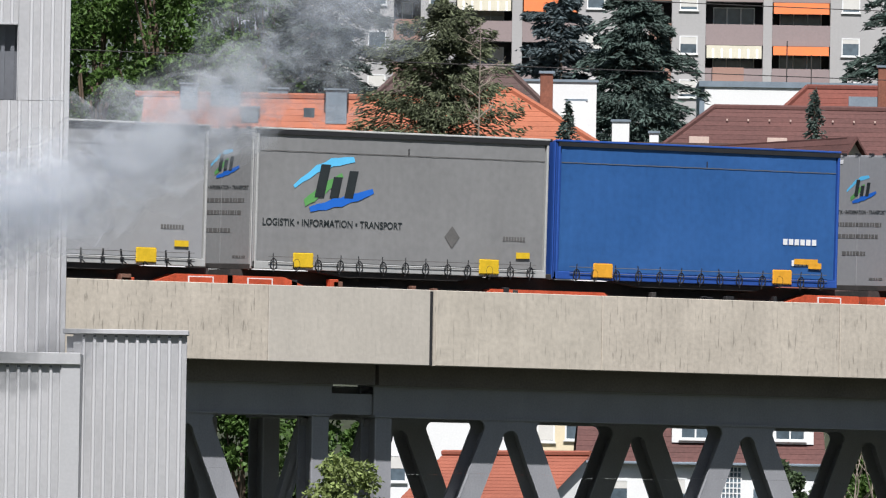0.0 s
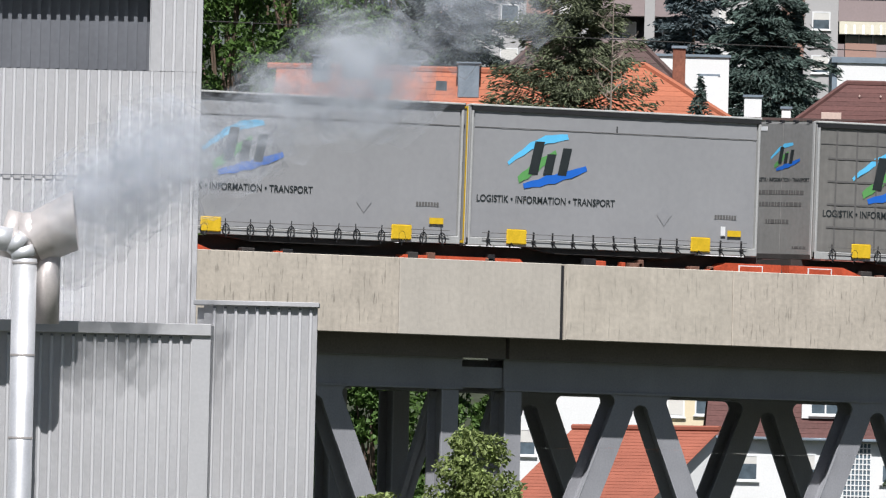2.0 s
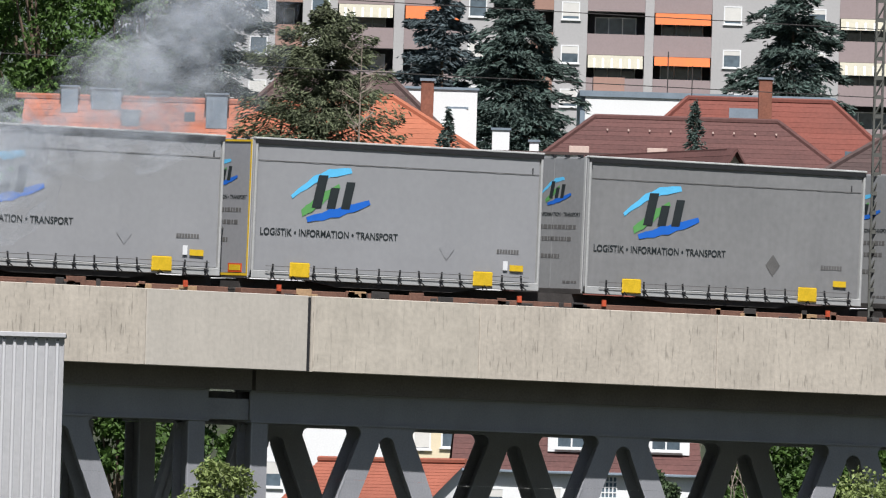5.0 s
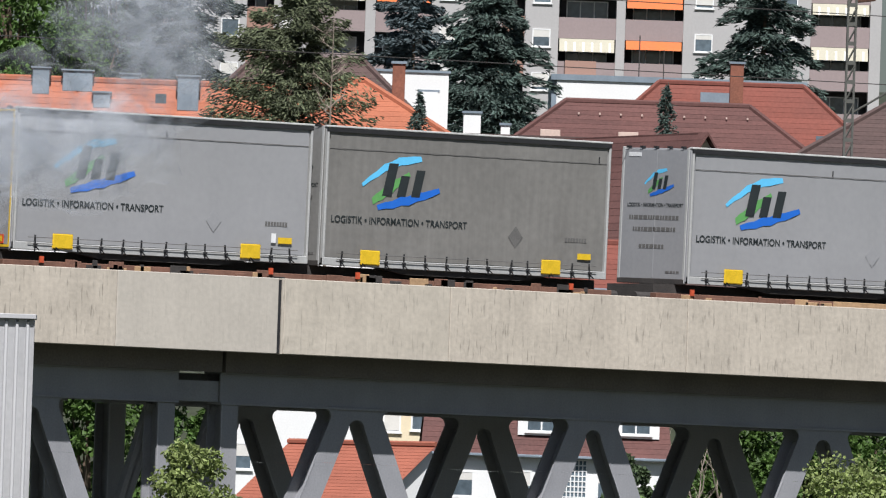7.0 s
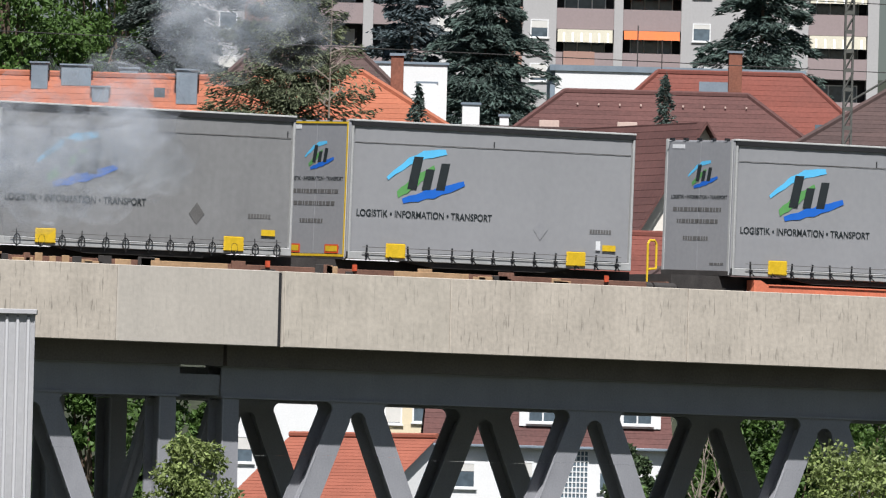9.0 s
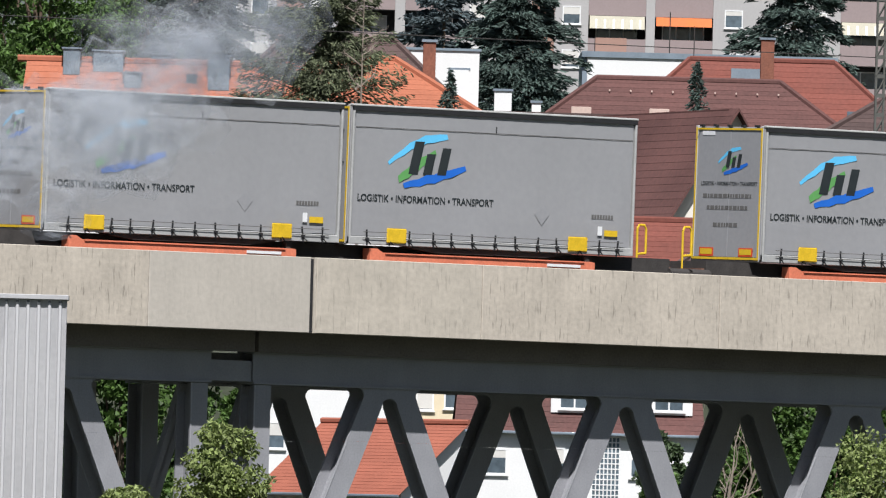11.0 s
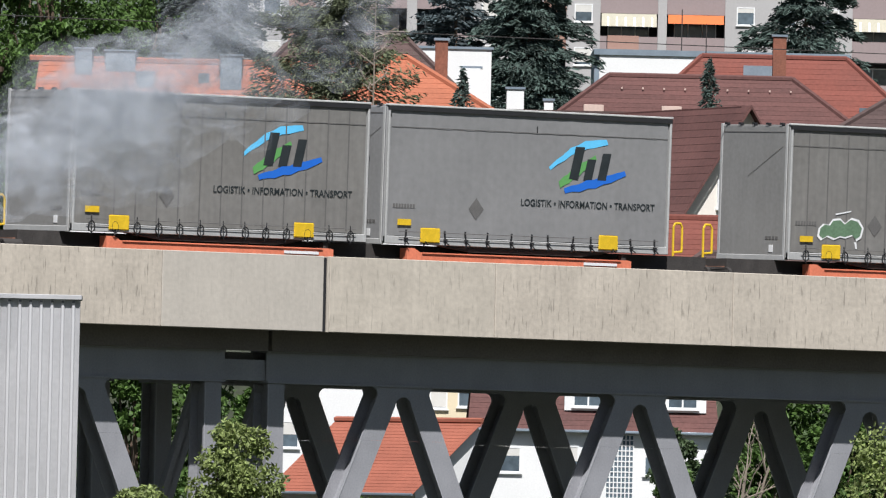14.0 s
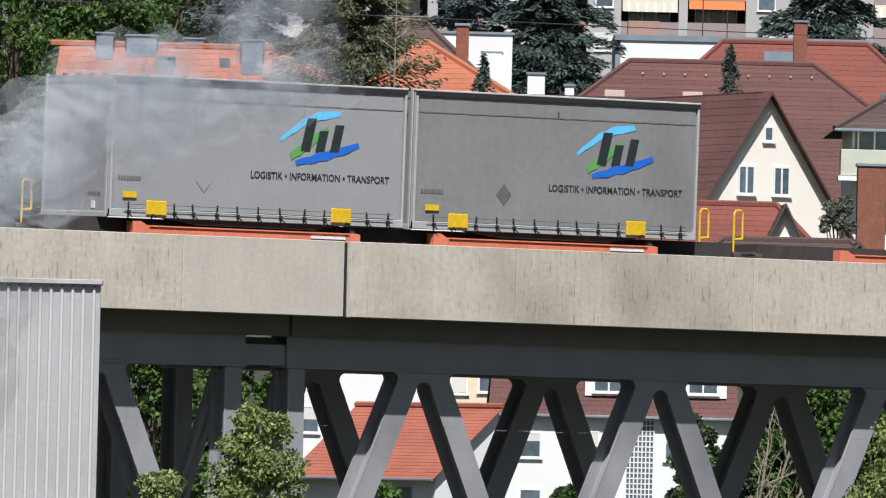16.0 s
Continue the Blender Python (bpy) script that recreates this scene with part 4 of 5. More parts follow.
def broadleaf(x, d, z0, top, half, mat, seed, label, group="broadleaf trees", count=7000, leaf=0.3, clumps=38, low=0.15, deep=None, hollow=0.55):
    rnd = np.random.default_rng(seed)
    t = thing("broadleaf_tree", town(x, d, z0), label, "tree", group)
    h = top - z0
    bm = rod((0, 0, -0.5), (0, 0, h * 0.5), 0.035 * h * 0.6 + 0.05, 0.03 * h * 0.4, 8)
    part("trunk", bm, WOOD, t)
    limbs = bmesh.new()
    cs, ds = [], []
    per = count // clumps
    deep = deep or half
    for i in range(clumps):
        a, q = rnd.uniform(0, 2 * math.pi), rnd.uniform(low, 0.95)
        ring = math.sin(math.pi * min(1, 0.12 + 0.86 * q)) ** 0.6
        r = ring * math.sqrt(rnd.uniform(0.1, 1)) * 0.82
        c0 = np.array([math.cos(a) * r * half, math.sin(a) * r * deep, q * h])
        size = np.array([half, deep, half * 0.8]) * rnd.uniform(0.20, 0.36)
        v = rnd.normal(size=(per, 3))
        v /= np.linalg.norm(v, axis=1, keepdims=True)
        v *= (rnd.random(per) ** 0.33 * (1 - hollow) + hollow)[:, None] * rnd.uniform(0.75, 1.15, per)[:, None]
        c = c0 + v * size
        cs.append(c)
        ds.append(v + rnd.normal(size=(per, 3)) * 0.8 + np.array([0, 0, -0.5]))
        if i % 3 == 0:
            rod((0, 0, h * min(0.5, 0.6 * q)), tuple(c0), 0.012 * h * 0.5 + 0.02, 0.012, 4, limbs)
    part("branchwork", limbs, WOOD, t)
    cards("crown", np.concatenate(cs), np.concatenate(ds), leaf, leaf * 0.62, mat, t, rnd)
    return t


def bare_tree(x, d, z0, top, half, seed, label, shoots=1):
    """Leafless tree: bending limbs that fork twice and thin out."""
    rnd = random.Random(seed)
    t = thing("bare_tree", town(x, d, z0), label, "tree")
    h = top - z0
    twigs = bmesh.new()

    def grow(p, way, length, r, level):
        n = 5
        for i in range(n):
            way = (way + Vector((rnd.gauss(0, 0.16), rnd.gauss(0, 0.16), 0.05 + rnd.gauss(0, 0.08)))).normalized()
            q = p + way * (length / n)
            rod(p, q, r, r * 0.86, 5 if level else 6, twigs)
            r *= 0.86
            p = q
            if level < 3 and i > 0:
                for _ in range(2 if level < 2 else 1):
                    side = (way + Vector((rnd.gauss(0, 0.75), rnd.gauss(0, 0.5), rnd.gauss(0.1, 0.3)))).normalized()
                    grow(p, side, length * rnd.uniform(0.3, 0.55), r * 0.6, level + 1 if shoots > 1 else level + 2)

    if shoots == 1:
        part("trunk", rod((0, 0, -0.3), (0.1, 0, h), 0.10, 0.015, 7), BARE, t)
        for i in range(34):
            z = h * rnd.uniform(0.2, 0.95)
            a = rnd.uniform(0, 6.28)
            grow(Vector((0.05, 0, z)), Vector((math.cos(a), math.sin(a), 0.5)).normalized(), half * (1 - 0.75 * z / h) * rnd.uniform(0.6, 1.2), 0.03, 1)
    else:
        part("trunk", rod((0, 0, -0.3), (0, 0, h * 0.25), 0.16, 0.12, 7), BARE, t)
        for i in range(shoots):
            grow(Vector((0, 0, h * 0.22)), Vector((rnd.uniform(-0.7, 0.7), rnd.uniform(-0.4, 0.4), 1)).normalized(), h * rnd.uniform(0.55, 0.75), 0.085, 1)
    part("twig_growth", twigs, BARE, t)
    return t


# ---- houses ----
def lattice(xs, zs, y0, y1):
    """A frame in one piece: every second strip both ways is solid."""
    bm = bmesh.new()
    g = {(i, j, k): bm.verts.new((a, c, b)) for i, a in enumerate(xs) for j, b in enumerate(zs) for k, c in enumerate((y0, y1))}
    solid = lambda i, j: 0 <= i < len(xs) - 1 and 0 <= j < len(zs) - 1 and (i % 2 == 0 or j % 2 == 0)
    for i in range(len(xs) - 1):
        for j in range(len(zs) - 1):
            if not solid(i, j):
                continue
            ring = [(i, j), (i + 1, j), (i + 1, j + 1), (i, j + 1)]
            bm.faces.new([g[p, q, 0] for p, q in ring])
            bm.faces.new([g[p, q, 1] for p, q in ring[::-1]])
            for (p, q), (u, v), (di, dj) in zip(ring, ring[1:] + ring[:1], ((0, -1), (1, 0), (0, 1), (-1, 0))):
                if not solid(i + di, j + dj):
                    bm.faces.new((g[p, q, 0], g[p, q, 1], g[u, v, 1], g[u, v, 0]))
    bmesh.ops.recalc_face_normals(bm, faces=bm.faces[:])
    return bm


def hole_window(house, x, z, w, h, y, bars=1, frame=PVC, blind=0.0, sill=True):
    """A window unit set 3 mm proud of the wall, with frame, panes and a sill."""
    t = 0.07
    xs = [x, x + t]
    for i in range(1, bars + 1):
        c = x + w * i / (bars + 1)
        xs += [c - t / 2, c + t / 2]
    xs += [x + w - t, x + w]
    f = lattice(xs, [z, z + t, z + h - t, z + h], y - 0.05, y - 0.003)
    win = part("window", f, frame, house)
    for i in range(bars + 1):
        a = x + w * i / (bars + 1)
        part("pane", box(a + t / 2, a + w / (bars + 1) - t / 2, y - 0.022, y - 0.006, z + t / 2, z + h - t / 2), GLASS, win)
    if blind:
        part("blind", box(x + t, x + w - t, y - 0.035, y - 0.024, z + h * (1 - blind), z + h - t), CURTAIN_IN, win)
    if sill:
        part("sill", box(x - 0.06, x + w + 0.06, y - 0.12, y - 0.003, z - 0.06, z - 0.005), frame, win)
    return win





def tiled(parent, a, b, c, e, mat, course=0.34, name="tile_course"):
    """A roof slope of tile courses between the eave a-b and the ridge c-e (c above a, e above b)."""
    a, b, c, e = map(Vector, (a, b, c, e))
    n = max(3, int(((c + e) / 2 - (a + b) / 2).length / course))
    up = ((b - a).cross(c - a)).normalized()
    if up.z < 0:
        up = -up
    for i in range(n):
        k0, k1 = i / n, (i + 1.12) / n
        p, q, r, s = a.lerp(c, k0), b.lerp(e, k0), b.lerp(e, min(1, k1)), a.lerp(c, min(1, k1))
        bm = bmesh.new()
        lo = [bm.verts.new(v) for v in (p, q, r, s)]
        hi = [bm.verts.new(v + up * t) for v, t in ((p, 0.02), (q, 0.02), (r, 0.008), (s, 0.008))]
        bm.faces.new(hi)
        bm.faces.new(lo[::-1])
        for j in range(4):
            bm.faces.new((lo[j], lo[(j + 1) % 4], hi[(j + 1) % 4], hi[j]))
        part(name, bm, mat, parent)


def ridge_cap(parent, p, q, mat):
    part("ridge_tiles", rod(p, q, 0.13, sides=6), mat, parent)


def hip_house(x0, x1, d, depth, z0, eave, ridge, hip, wall, roof, label, rz=0, over=0.35, courses=0.34):
    """A house with its ridge along x; hip: how far the ridge ends stand in from the walls (0: gables)."""
    w, cx = x1 - x0, (x0 + x1) / 2
    h = thing("house", town(cx, d, 0, rz), label, "house", "houses behind the bridge")
    a, b, y0, y1, ym = -w / 2, w / 2, 0.0, depth, depth / 2
    part("wall", box(a, b, y0, y1, z0, eave), wall, h)
    r = part("roof", prism([(a + 0.02, eave + 0.003), (b - 0.02, eave + 0.003), (b - hip - 0.05, ridge - 0.12), (a + hip + 0.05, ridge - 0.12)], ym - 0.05, ym + 0.05), wall, h)
    k = over * (ridge - eave) / ym
    tiled(r, (a - over, y0 - over, eave - k), (b + over, y0 - over, eave - k), (a + hip, ym, ridge), (b - hip, ym, ridge), roof, courses)
    tiled(r, (b + over, y1 + over, eave - k), (a - over, y1 + over, eave - k), (b - hip, ym, ridge), (a + hip, ym, ridge), roof, courses * 2)
    if hip > 0:
        tiled(r, (a - over, y1 + over, eave - k), (a - over, y0 - over, eave - k), (a + hip, ym, ridge), (a + hip, ym, ridge), roof, courses)
        tiled(r, (b + over, y0 - over, eave - k), (b + over, y1 + over, eave - k), (b - hip, ym, ridge), (b - hip, ym, ridge), roof, courses)
        for s, e in ((a - over, a + hip), (b + over, b - hip)):
            ridge_cap(r, (s, y0 - over, eave - k + 0.05), (e, ym, ridge + 0.03), roof)
    else:
        for s in (a, b - 0.2):
            bm = bmesh.new()
            q = [bm.verts.new(v) for v in ((s, y0, eave), (s, y1, eave), (s, ym, ridge - 0.05))]
            q2 = [bm.verts.new(v.co + Vector((0.2, 0, 0))) for v in q]
            bm.faces.new(q[::-1]); bm.faces.new(q2)
            for j in range(3):
                bm.faces.new((q[j], q[(j + 1) % 3], q2[(j + 1) % 3], q2[j]))
            part("gable", bm, wall, h)
    ridge_cap(r, (a + hip - (over if hip == 0 else 0), ym, ridge + 0.04), (b - hip + (over if hip == 0 else 0), ym, ridge + 0.04), roof)
    part("gutter", rod((a - over, y0 - over - 0.05, eave - k), (b + over, y0 - over - 0.05, eave - k), 0.06, sides=6), ZINC, h)
    return h


def gable_house(x, d, depth, half, z0, eave, ridge, wall, roof, label, rz=0):
    """A house that turns its gable to the bridge."""
    h = thing("house", town(x, d, 0, rz), label, "house", "houses behind the bridge")
    part("wall", prism([(-half, z0), (half, z0), (half, eave), (0, ridge), (-half, eave)], 0, depth), wall, h)
    r = part("roof", box(-0.06, 0.06, 0.3, depth, ridge - 0.1, ridge + 0.02), roof, h)
    k = 0.4 * (ridge - eave) / half
    for s in (-1, 1):
        p = [(s * (half + 0.4), -0.45, eave - k), (s * (half + 0.4), depth + 0.4, eave - k), (0, -0.45, ridge + 0.03), (0, depth + 0.4, ridge + 0.03)]
        if s > 0:
            p = [p[1], p[0], p[3], p[2]]
        tiled(r, p[0], p[1], p[2], p[3], roof)
        part("verge_board", prism([(s * (half + 0.4), eave - k), (0, ridge + 0.03), (0, ridge - 0.09), (s * (half + 0.4), eave - k - 0.12)], -0.50, -0.455), roof, h)
    return h


def chimney(house, x, y, z0, z1, w, mat, cap=True, deep=None):
    c = part("chimney", box(x - w / 2, x + w / 2, y, y + (deep or w), z0, z1, bevel=0.015), mat, house)
    if cap:
        part("cap", box(x - w / 2 - 0.06, x + w / 2 + 0.06, y - 0.06, y + (deep or w) + 0.06, z1, z1 + 0.1), ZINC, c)
    return c


def zinc_dormer(house, x, y, z0, z1, w):
    o = part("dormer", box(x - w / 2, x + w / 2, y, y + 2.0, z0, z1, bevel=0.02), ZINC, house, "grey zinc-clad dormer")
    part("dormer_lid", box(x - w / 2 - 0.06, x + w / 2 + 0.06, y - 0.06, y + 2.0, z1 + 0.002, z1 + 0.06), ZINC, o)
    part("dormer_seam", box(x - 0.015, x + 0.015, y - 0.02, y - 0.002, z0, z1), ZINC, o)
    return o


def build_town():
    # orange-tiled terrace with zinc dormers
    h = hip_house(-10.7, -1.1, 426, 9.0, -6, 9.0, 12.85, 0, RENDER_WHITE, TILE_ORANGE, "white terrace house with an orange tiled roof and zinc dormers")
    cx = -5.9
    for x, z0, z1, w in ((-9.06, 12.3, 13.25, 0.62), (-7.72, 12.45, 13.2, 1.1), (-6.81, 11.85, 12.4, 0.62), (-5.8, 12.85, 13.15, 0.7), (-3.66, 11.85, 13.1, 0.78)):
        y = max(0.3, (z0 - 9.0) / 3.85 * 4.5)
        zinc_dormer(h, x - cx, y - 0.05, z0, z1, w)
    part("roof_window", box(1.05, 1.45, 3.6, 3.8, 12.0, 12.45), GLASS, h)
    for x in (-4.2, -2.4, -0.6, 1.2, 3.0):
        hole_window(h, x, 7.2, 1.0, 1.3, 0.0)
    # dark and orange hipped roofs behind the cedar
    h = hip_house(-6.0, 7.6, 470, 10, -4, 11.2, 15.8, 4.6, RENDER_WHITE, TILE_DARK, "white house with a dark brown hipped roof")
    h = hip_house(-5.0, 7.4, 456, 8, -4, 11.6, 14.4, 4.4, RENDER_WHITE, TILE_ORANGE, "low white house with an orange hipped roof")
    chimney(h, 4.31 - 1.2, 4.2, 12.5, 15.15, 0.5, BRICK)
    # white flat-roofed house
    h = thing("house", town(5.3, 560, 0), "white flat-roofed house with a plain side door panel", "house", "houses behind the bridge")
    part("wall", box(-2.4, 2.33, 0, 8, 2, 19.0), RENDER_WHITE, h)
    part("roof_edge", box(-2.5, 2.42, -0.08, 8.1, 19.003, 19.12), ZINC, h)
    part("panel", box(0.94, 1.83, -0.05, -0.003, 15.5, 18.1), PVC, h)
    part("panel_frame", box(0.86, 1.91, -0.035, -0.004, 18.1, 18.2), ZINC, h)
    h = thing("house", town(10.0, 505, 0), "low flat-roofed house with a white chimney", "house", "houses behind the bridge")
    part("wall", box(-3.4, 3.0, 0, 6, -2, 14.05), RENDER_WHITE, h)
    part("roof_edge", box(-3.5, 3.1, -0.1, 6.1, 14.053, 14.17), TILE_DARK, h)
    chimney(h, -2.05, 0.5, 14.17, 15.05, 0.75, RENDER_WHITE)
    chimney(h, -0.6, 1.0, 14.17, 14.6, 0.4, RENDER_WHITE)
    h = thing("flat_roofed_building", town(19.4, 600, 0), "low white flat-roofed building under the apartment block", "building")
    part("wall", box(-5.7, 7.0, 0, 8, 6, 20.55), RENDER_WHITE, h)
    part("side_wall", box(-5.95, -5.703, 0.4, 8, 6, 20.55), ZINC, h)
    part("roof_edge", box(-6.0, 7.1, -0.1, 8.1, 20.553, 20.85), ZINC, h)
    part("roof_box", box(-5.3, -3.7, 1.0, 3.0, 20.853, 21.6), RENDER_ROSE, h)
    part("aerial", rod((-1.5, 1, 20.85), (-1.5, 1, 23.0), 0.03, sides=5), DARK_STEEL, h)
    # two big hipped roofs
    h = hip_house(3.6, 29.7, 520, 18, -2, 9.6, 16.65, 8.9, RENDER_WHITE, TILE_BROWN, "large house with a weathered brown hipped tile roof", over=0.5)
    cx = 16.65
    for x in (11.8, 15.3):
        chimney(h, x - cx, 6.4, 14.3, 15.25, 0.9, RENDER_PALE, cap=False, deep=0.7)
    for k in range(9):
        part("snow_hook", box(-3.6 + k * 0.95, -3.53 + k * 0.95, 8.0, 8.1, 16.05, 16.13), RENDER_PALE, h)
    hr = hip_house(8.4, 33.0, 541, 16, -2, 10.0, 18.45, 8.9, RENDER_WHITE, TILE_RED, "large house with a red hipped tile roof and brick chimney", over=0.5)
    cx = 20.7
    chimney(hr, 20.85 - cx, 5.4, 16.6, 19.35, 0.62, BRICK)
    part("roof_window", box(-1.5, -0.05, 6.0, 6.2, 17.45, 18.0), ZINC, hr)
    part("roof_window", box(3.9, 4.6, 5.0, 5.2, 15.6, 16.1), GLASS, hr)
    part("aerial", rod((-3.2, 8, 18.4), (-3.2, 8, 20.0), 0.025, sides=5), DARK_STEEL, hr)
    # cream gable house
    h = gable_house(15.93, 450, 13, 4.45, -3, 5.7, 12.45, RENDER_PALE_WARM, TILE_BROWN, "cream-white gable house with a steep brown roof", 24)
    hole_window(h, -0.10, 10.55, 0.42, 0.6, 0.0, 0)
    hole_window(h, -1.16, 8.5, 0.72, 1.12, 0.0, 1)
    hole_window(h, 0.34, 8.5, 0.72, 1.12, 0.0, 1)
    h = hip_house(9.5, 16.9, 428, 5, -5, 6.0, 7.55, 1.2, RENDER_WHITE, TILE_RED, "low annexe with a dull red tiled roof")
    g = gable_house(15.85, 426, 3, 0.62, -5, 6.25, 7.5, RENDER_PALE_WARM, TILE_DARK, "small white gabled porch with a brown roof")
    hole_window(g, -0.25, 5.9, 0.5, 0.4, 0.0, 0)
    h = hip_house(12.5, 18.9, 418, 4, -5, 5.2, 6.0, 0.9, RENDER_WHITE, TILE_DARK, "low outbuilding with a dark tiled roof")
    g = gable_house(18.15, 416.5, 2.5, 0.62, -5, 5.1, 5.95, RENDER_PALE_WARM, TILE_DARK, "small white gabled bay with a dark roof")
    # balcony house
    h = hip_house(20.1, 31.5, 470, 10, -3, 12.2, 15.2, 4.8, RENDER_WHITE, TILE_DARK, "white house with a balcony under a dark hipped roof", over=0.75)
    cx = 25.8
    part("balcony", box(19.6 - cx, 22.6 - cx, -1.4, -0.003, 9.9, 10.95, bevel=0.02), BALCONY, h, "pale green balcony front")
    part("balcony_slab", box(19.5 - cx, 22.7 - cx, -1.5, -0.003, 9.7, 9.88), RENDER_WHITE, h)
    part("balcony_glazing", box(20.2 - cx, 22.5 - cx, -0.05, -0.004, 10.95, 12.1), GLASS, h)
    for x in (20.3, 20.95, 21.6, 22.2):
        part("glazing_bar", box(x - cx, x - cx + 0.07, -0.09, -0.052, 10.95, 12.1), PVC, h)
    chimney(h, 20.3 - cx, -14, 2.0, 9.9, 1.1, BRICK)


NEAR = 0.70   # the lower street is that much nearer than the upper one


def lower_street(h):
    """Set a house of the lower street to its nearer place and smaller size."""
    h.matrix_basis = TOWN @ Matrix.Translation((0, 0, EYE.z)) @ Matrix.Scale(NEAR, 4) @ Matrix.Translation((0, 0, -EYE.z)) @ TOWN.inverted() @ h.matrix_basis


def build_lower_street():
    # houses below the bridge deck
    h = thing("house", town(1.0, 482, 0, -48), "white house with a steep orange tiled roof", "house", "houses behind the bridge")
    bm = prism([(0, -9), (3.45, -9), (3.45, 0.38), (0, -2.28)], -4.2, 4.2)
    for v in bm.verts:
        v.co = Vector((v.co.y, v.co.x, v.co.z))
    bmesh.ops.recalc_face_normals(bm, faces=bm.faces[:])
    part("wall", bm, RENDER_WHITE, h)
    r = part("roof", rod((-4.5, 3.4, 0.5), (4.5, 3.4, 0.5), 0.12, sides=6), TILE_DULL, h)
    tiled(r, (-4.5, -0.4, -2.58), (4.5, -0.4, -2.58), (-4.5, 3.4, 0.42), (4.5, 3.4, 0.42), TILE_DULL, 0.22)
    part("gutter", rod((-4.5, -0.45, -2.6), (4.5, -0.45, -2.6), 0.06, sides=6), ZINC, h)
    hole_window(h, 0.5, -5.0, 2.3, 2.1, 0.0, 1, frame=ZINC)
    part("downpipe", rod((0.2, -0.12, -2.7), (0.2, -0.12, -7), 0.05, sides=6), ZINC, h)
    lower_street(h)
    h = hip_house(6.45, 16.4, 497, 9, -8, 0.62, 4.6, 0, RENDER_WHITE, TILE_BROWN, "white house with a brown tiled roof and a glass-block stair window")
    cx = 11.425
    for x, z, b in ((7.45, -1.5, 0.35), (7.5, -3.9, 0.0), (9.9, -1.4, 0.6), (13.6, -1.5, 0.3)):
        hole_window(h, x - cx, z, 0.95, 1.1, 0.0, 0, blind=b)
    lat = part("stair_window", box(12.0 - cx, 13.15 - cx, -0.03, -0.003, -4.5, 0.2), GLASS, h, "tall glass-block stair window")
    for i in range(8):
        x = 12.0 - cx + i * 1.15 / 7
        part("stair_bar", box(x - 0.025, x + 0.025, -0.07, -0.034, -4.5, 0.2), PVC, lat)
    for j in range(22):
        z = -4.5 + j * 4.7 / 21
        part("stair_bar", box(12.0 - cx, 13.15 - cx, -0.068, -0.036, z - 0.025, z + 0.025), PVC, lat)
    for x in (10.2, 14.2):
        part("dormer", box(x - cx, x - cx + 2.0, 0.5, 3.0, 1.2, 2.6), RENDER_WHITE, h)
        hole_window(h, x - cx + 0.35, 1.35, 1.3, 0.95, 0.498, 1)
    lower_street(h)
    h = thing("house", town(1.0, 520, 0), "plain white rendered house", "house", "houses behind the bridge")
    part("wall", box(-3.55, 3.4, 0, 8, -8, 6.5), RENDER_WHITE, h)
    hole_window(h, -3.0, -0.5, 0.95, 1.2, 0.0, 0, blind=0.5)
    hole_window(h, -3.0, -3.6, 0.95, 1.2, 0.0, 0)
    lower_street(h)
    h = thing("house", town(6.0, 522, 0), "cream rendered house with a grey downpipe", "house", "houses behind the bridge")
    part("wall", box(-1.5, 2.6, 0, 8, -8, 6.0), RENDER_CREAM, h)
    hole_window(h, -0.05, 1.5, 0.62, 0.72, 0.0, 0)
    hole_window(h, -1.3, 1.4, 0.8, 0.9, 0.0, 0, blind=0.9)
    part("downpipe", rod((0.95, -0.08, -7), (0.95, -0.08, 5.9), 0.05, sides=6), ZINC, h)
    lower_street(h)


RENDER_PALE = material("pinkish_plaster", (0.55, 0.42, 0.36), 0.9, spread=0.1, scale=1, fine=10, bump=0.1)
RENDER_PALE_WARM = material("warm_white_render", (0.78, 0.72, 0.64), 0.9, spread=0.05, scale=0.4, fine=12, bump=0.1, streak=0.2)
BALCONY = material("pale_green_panel", (0.50, 0.52, 0.42), 0.7, spread=0.08, scale=1, fine=10, bump=0.03)
build_town()
build_lower_street()


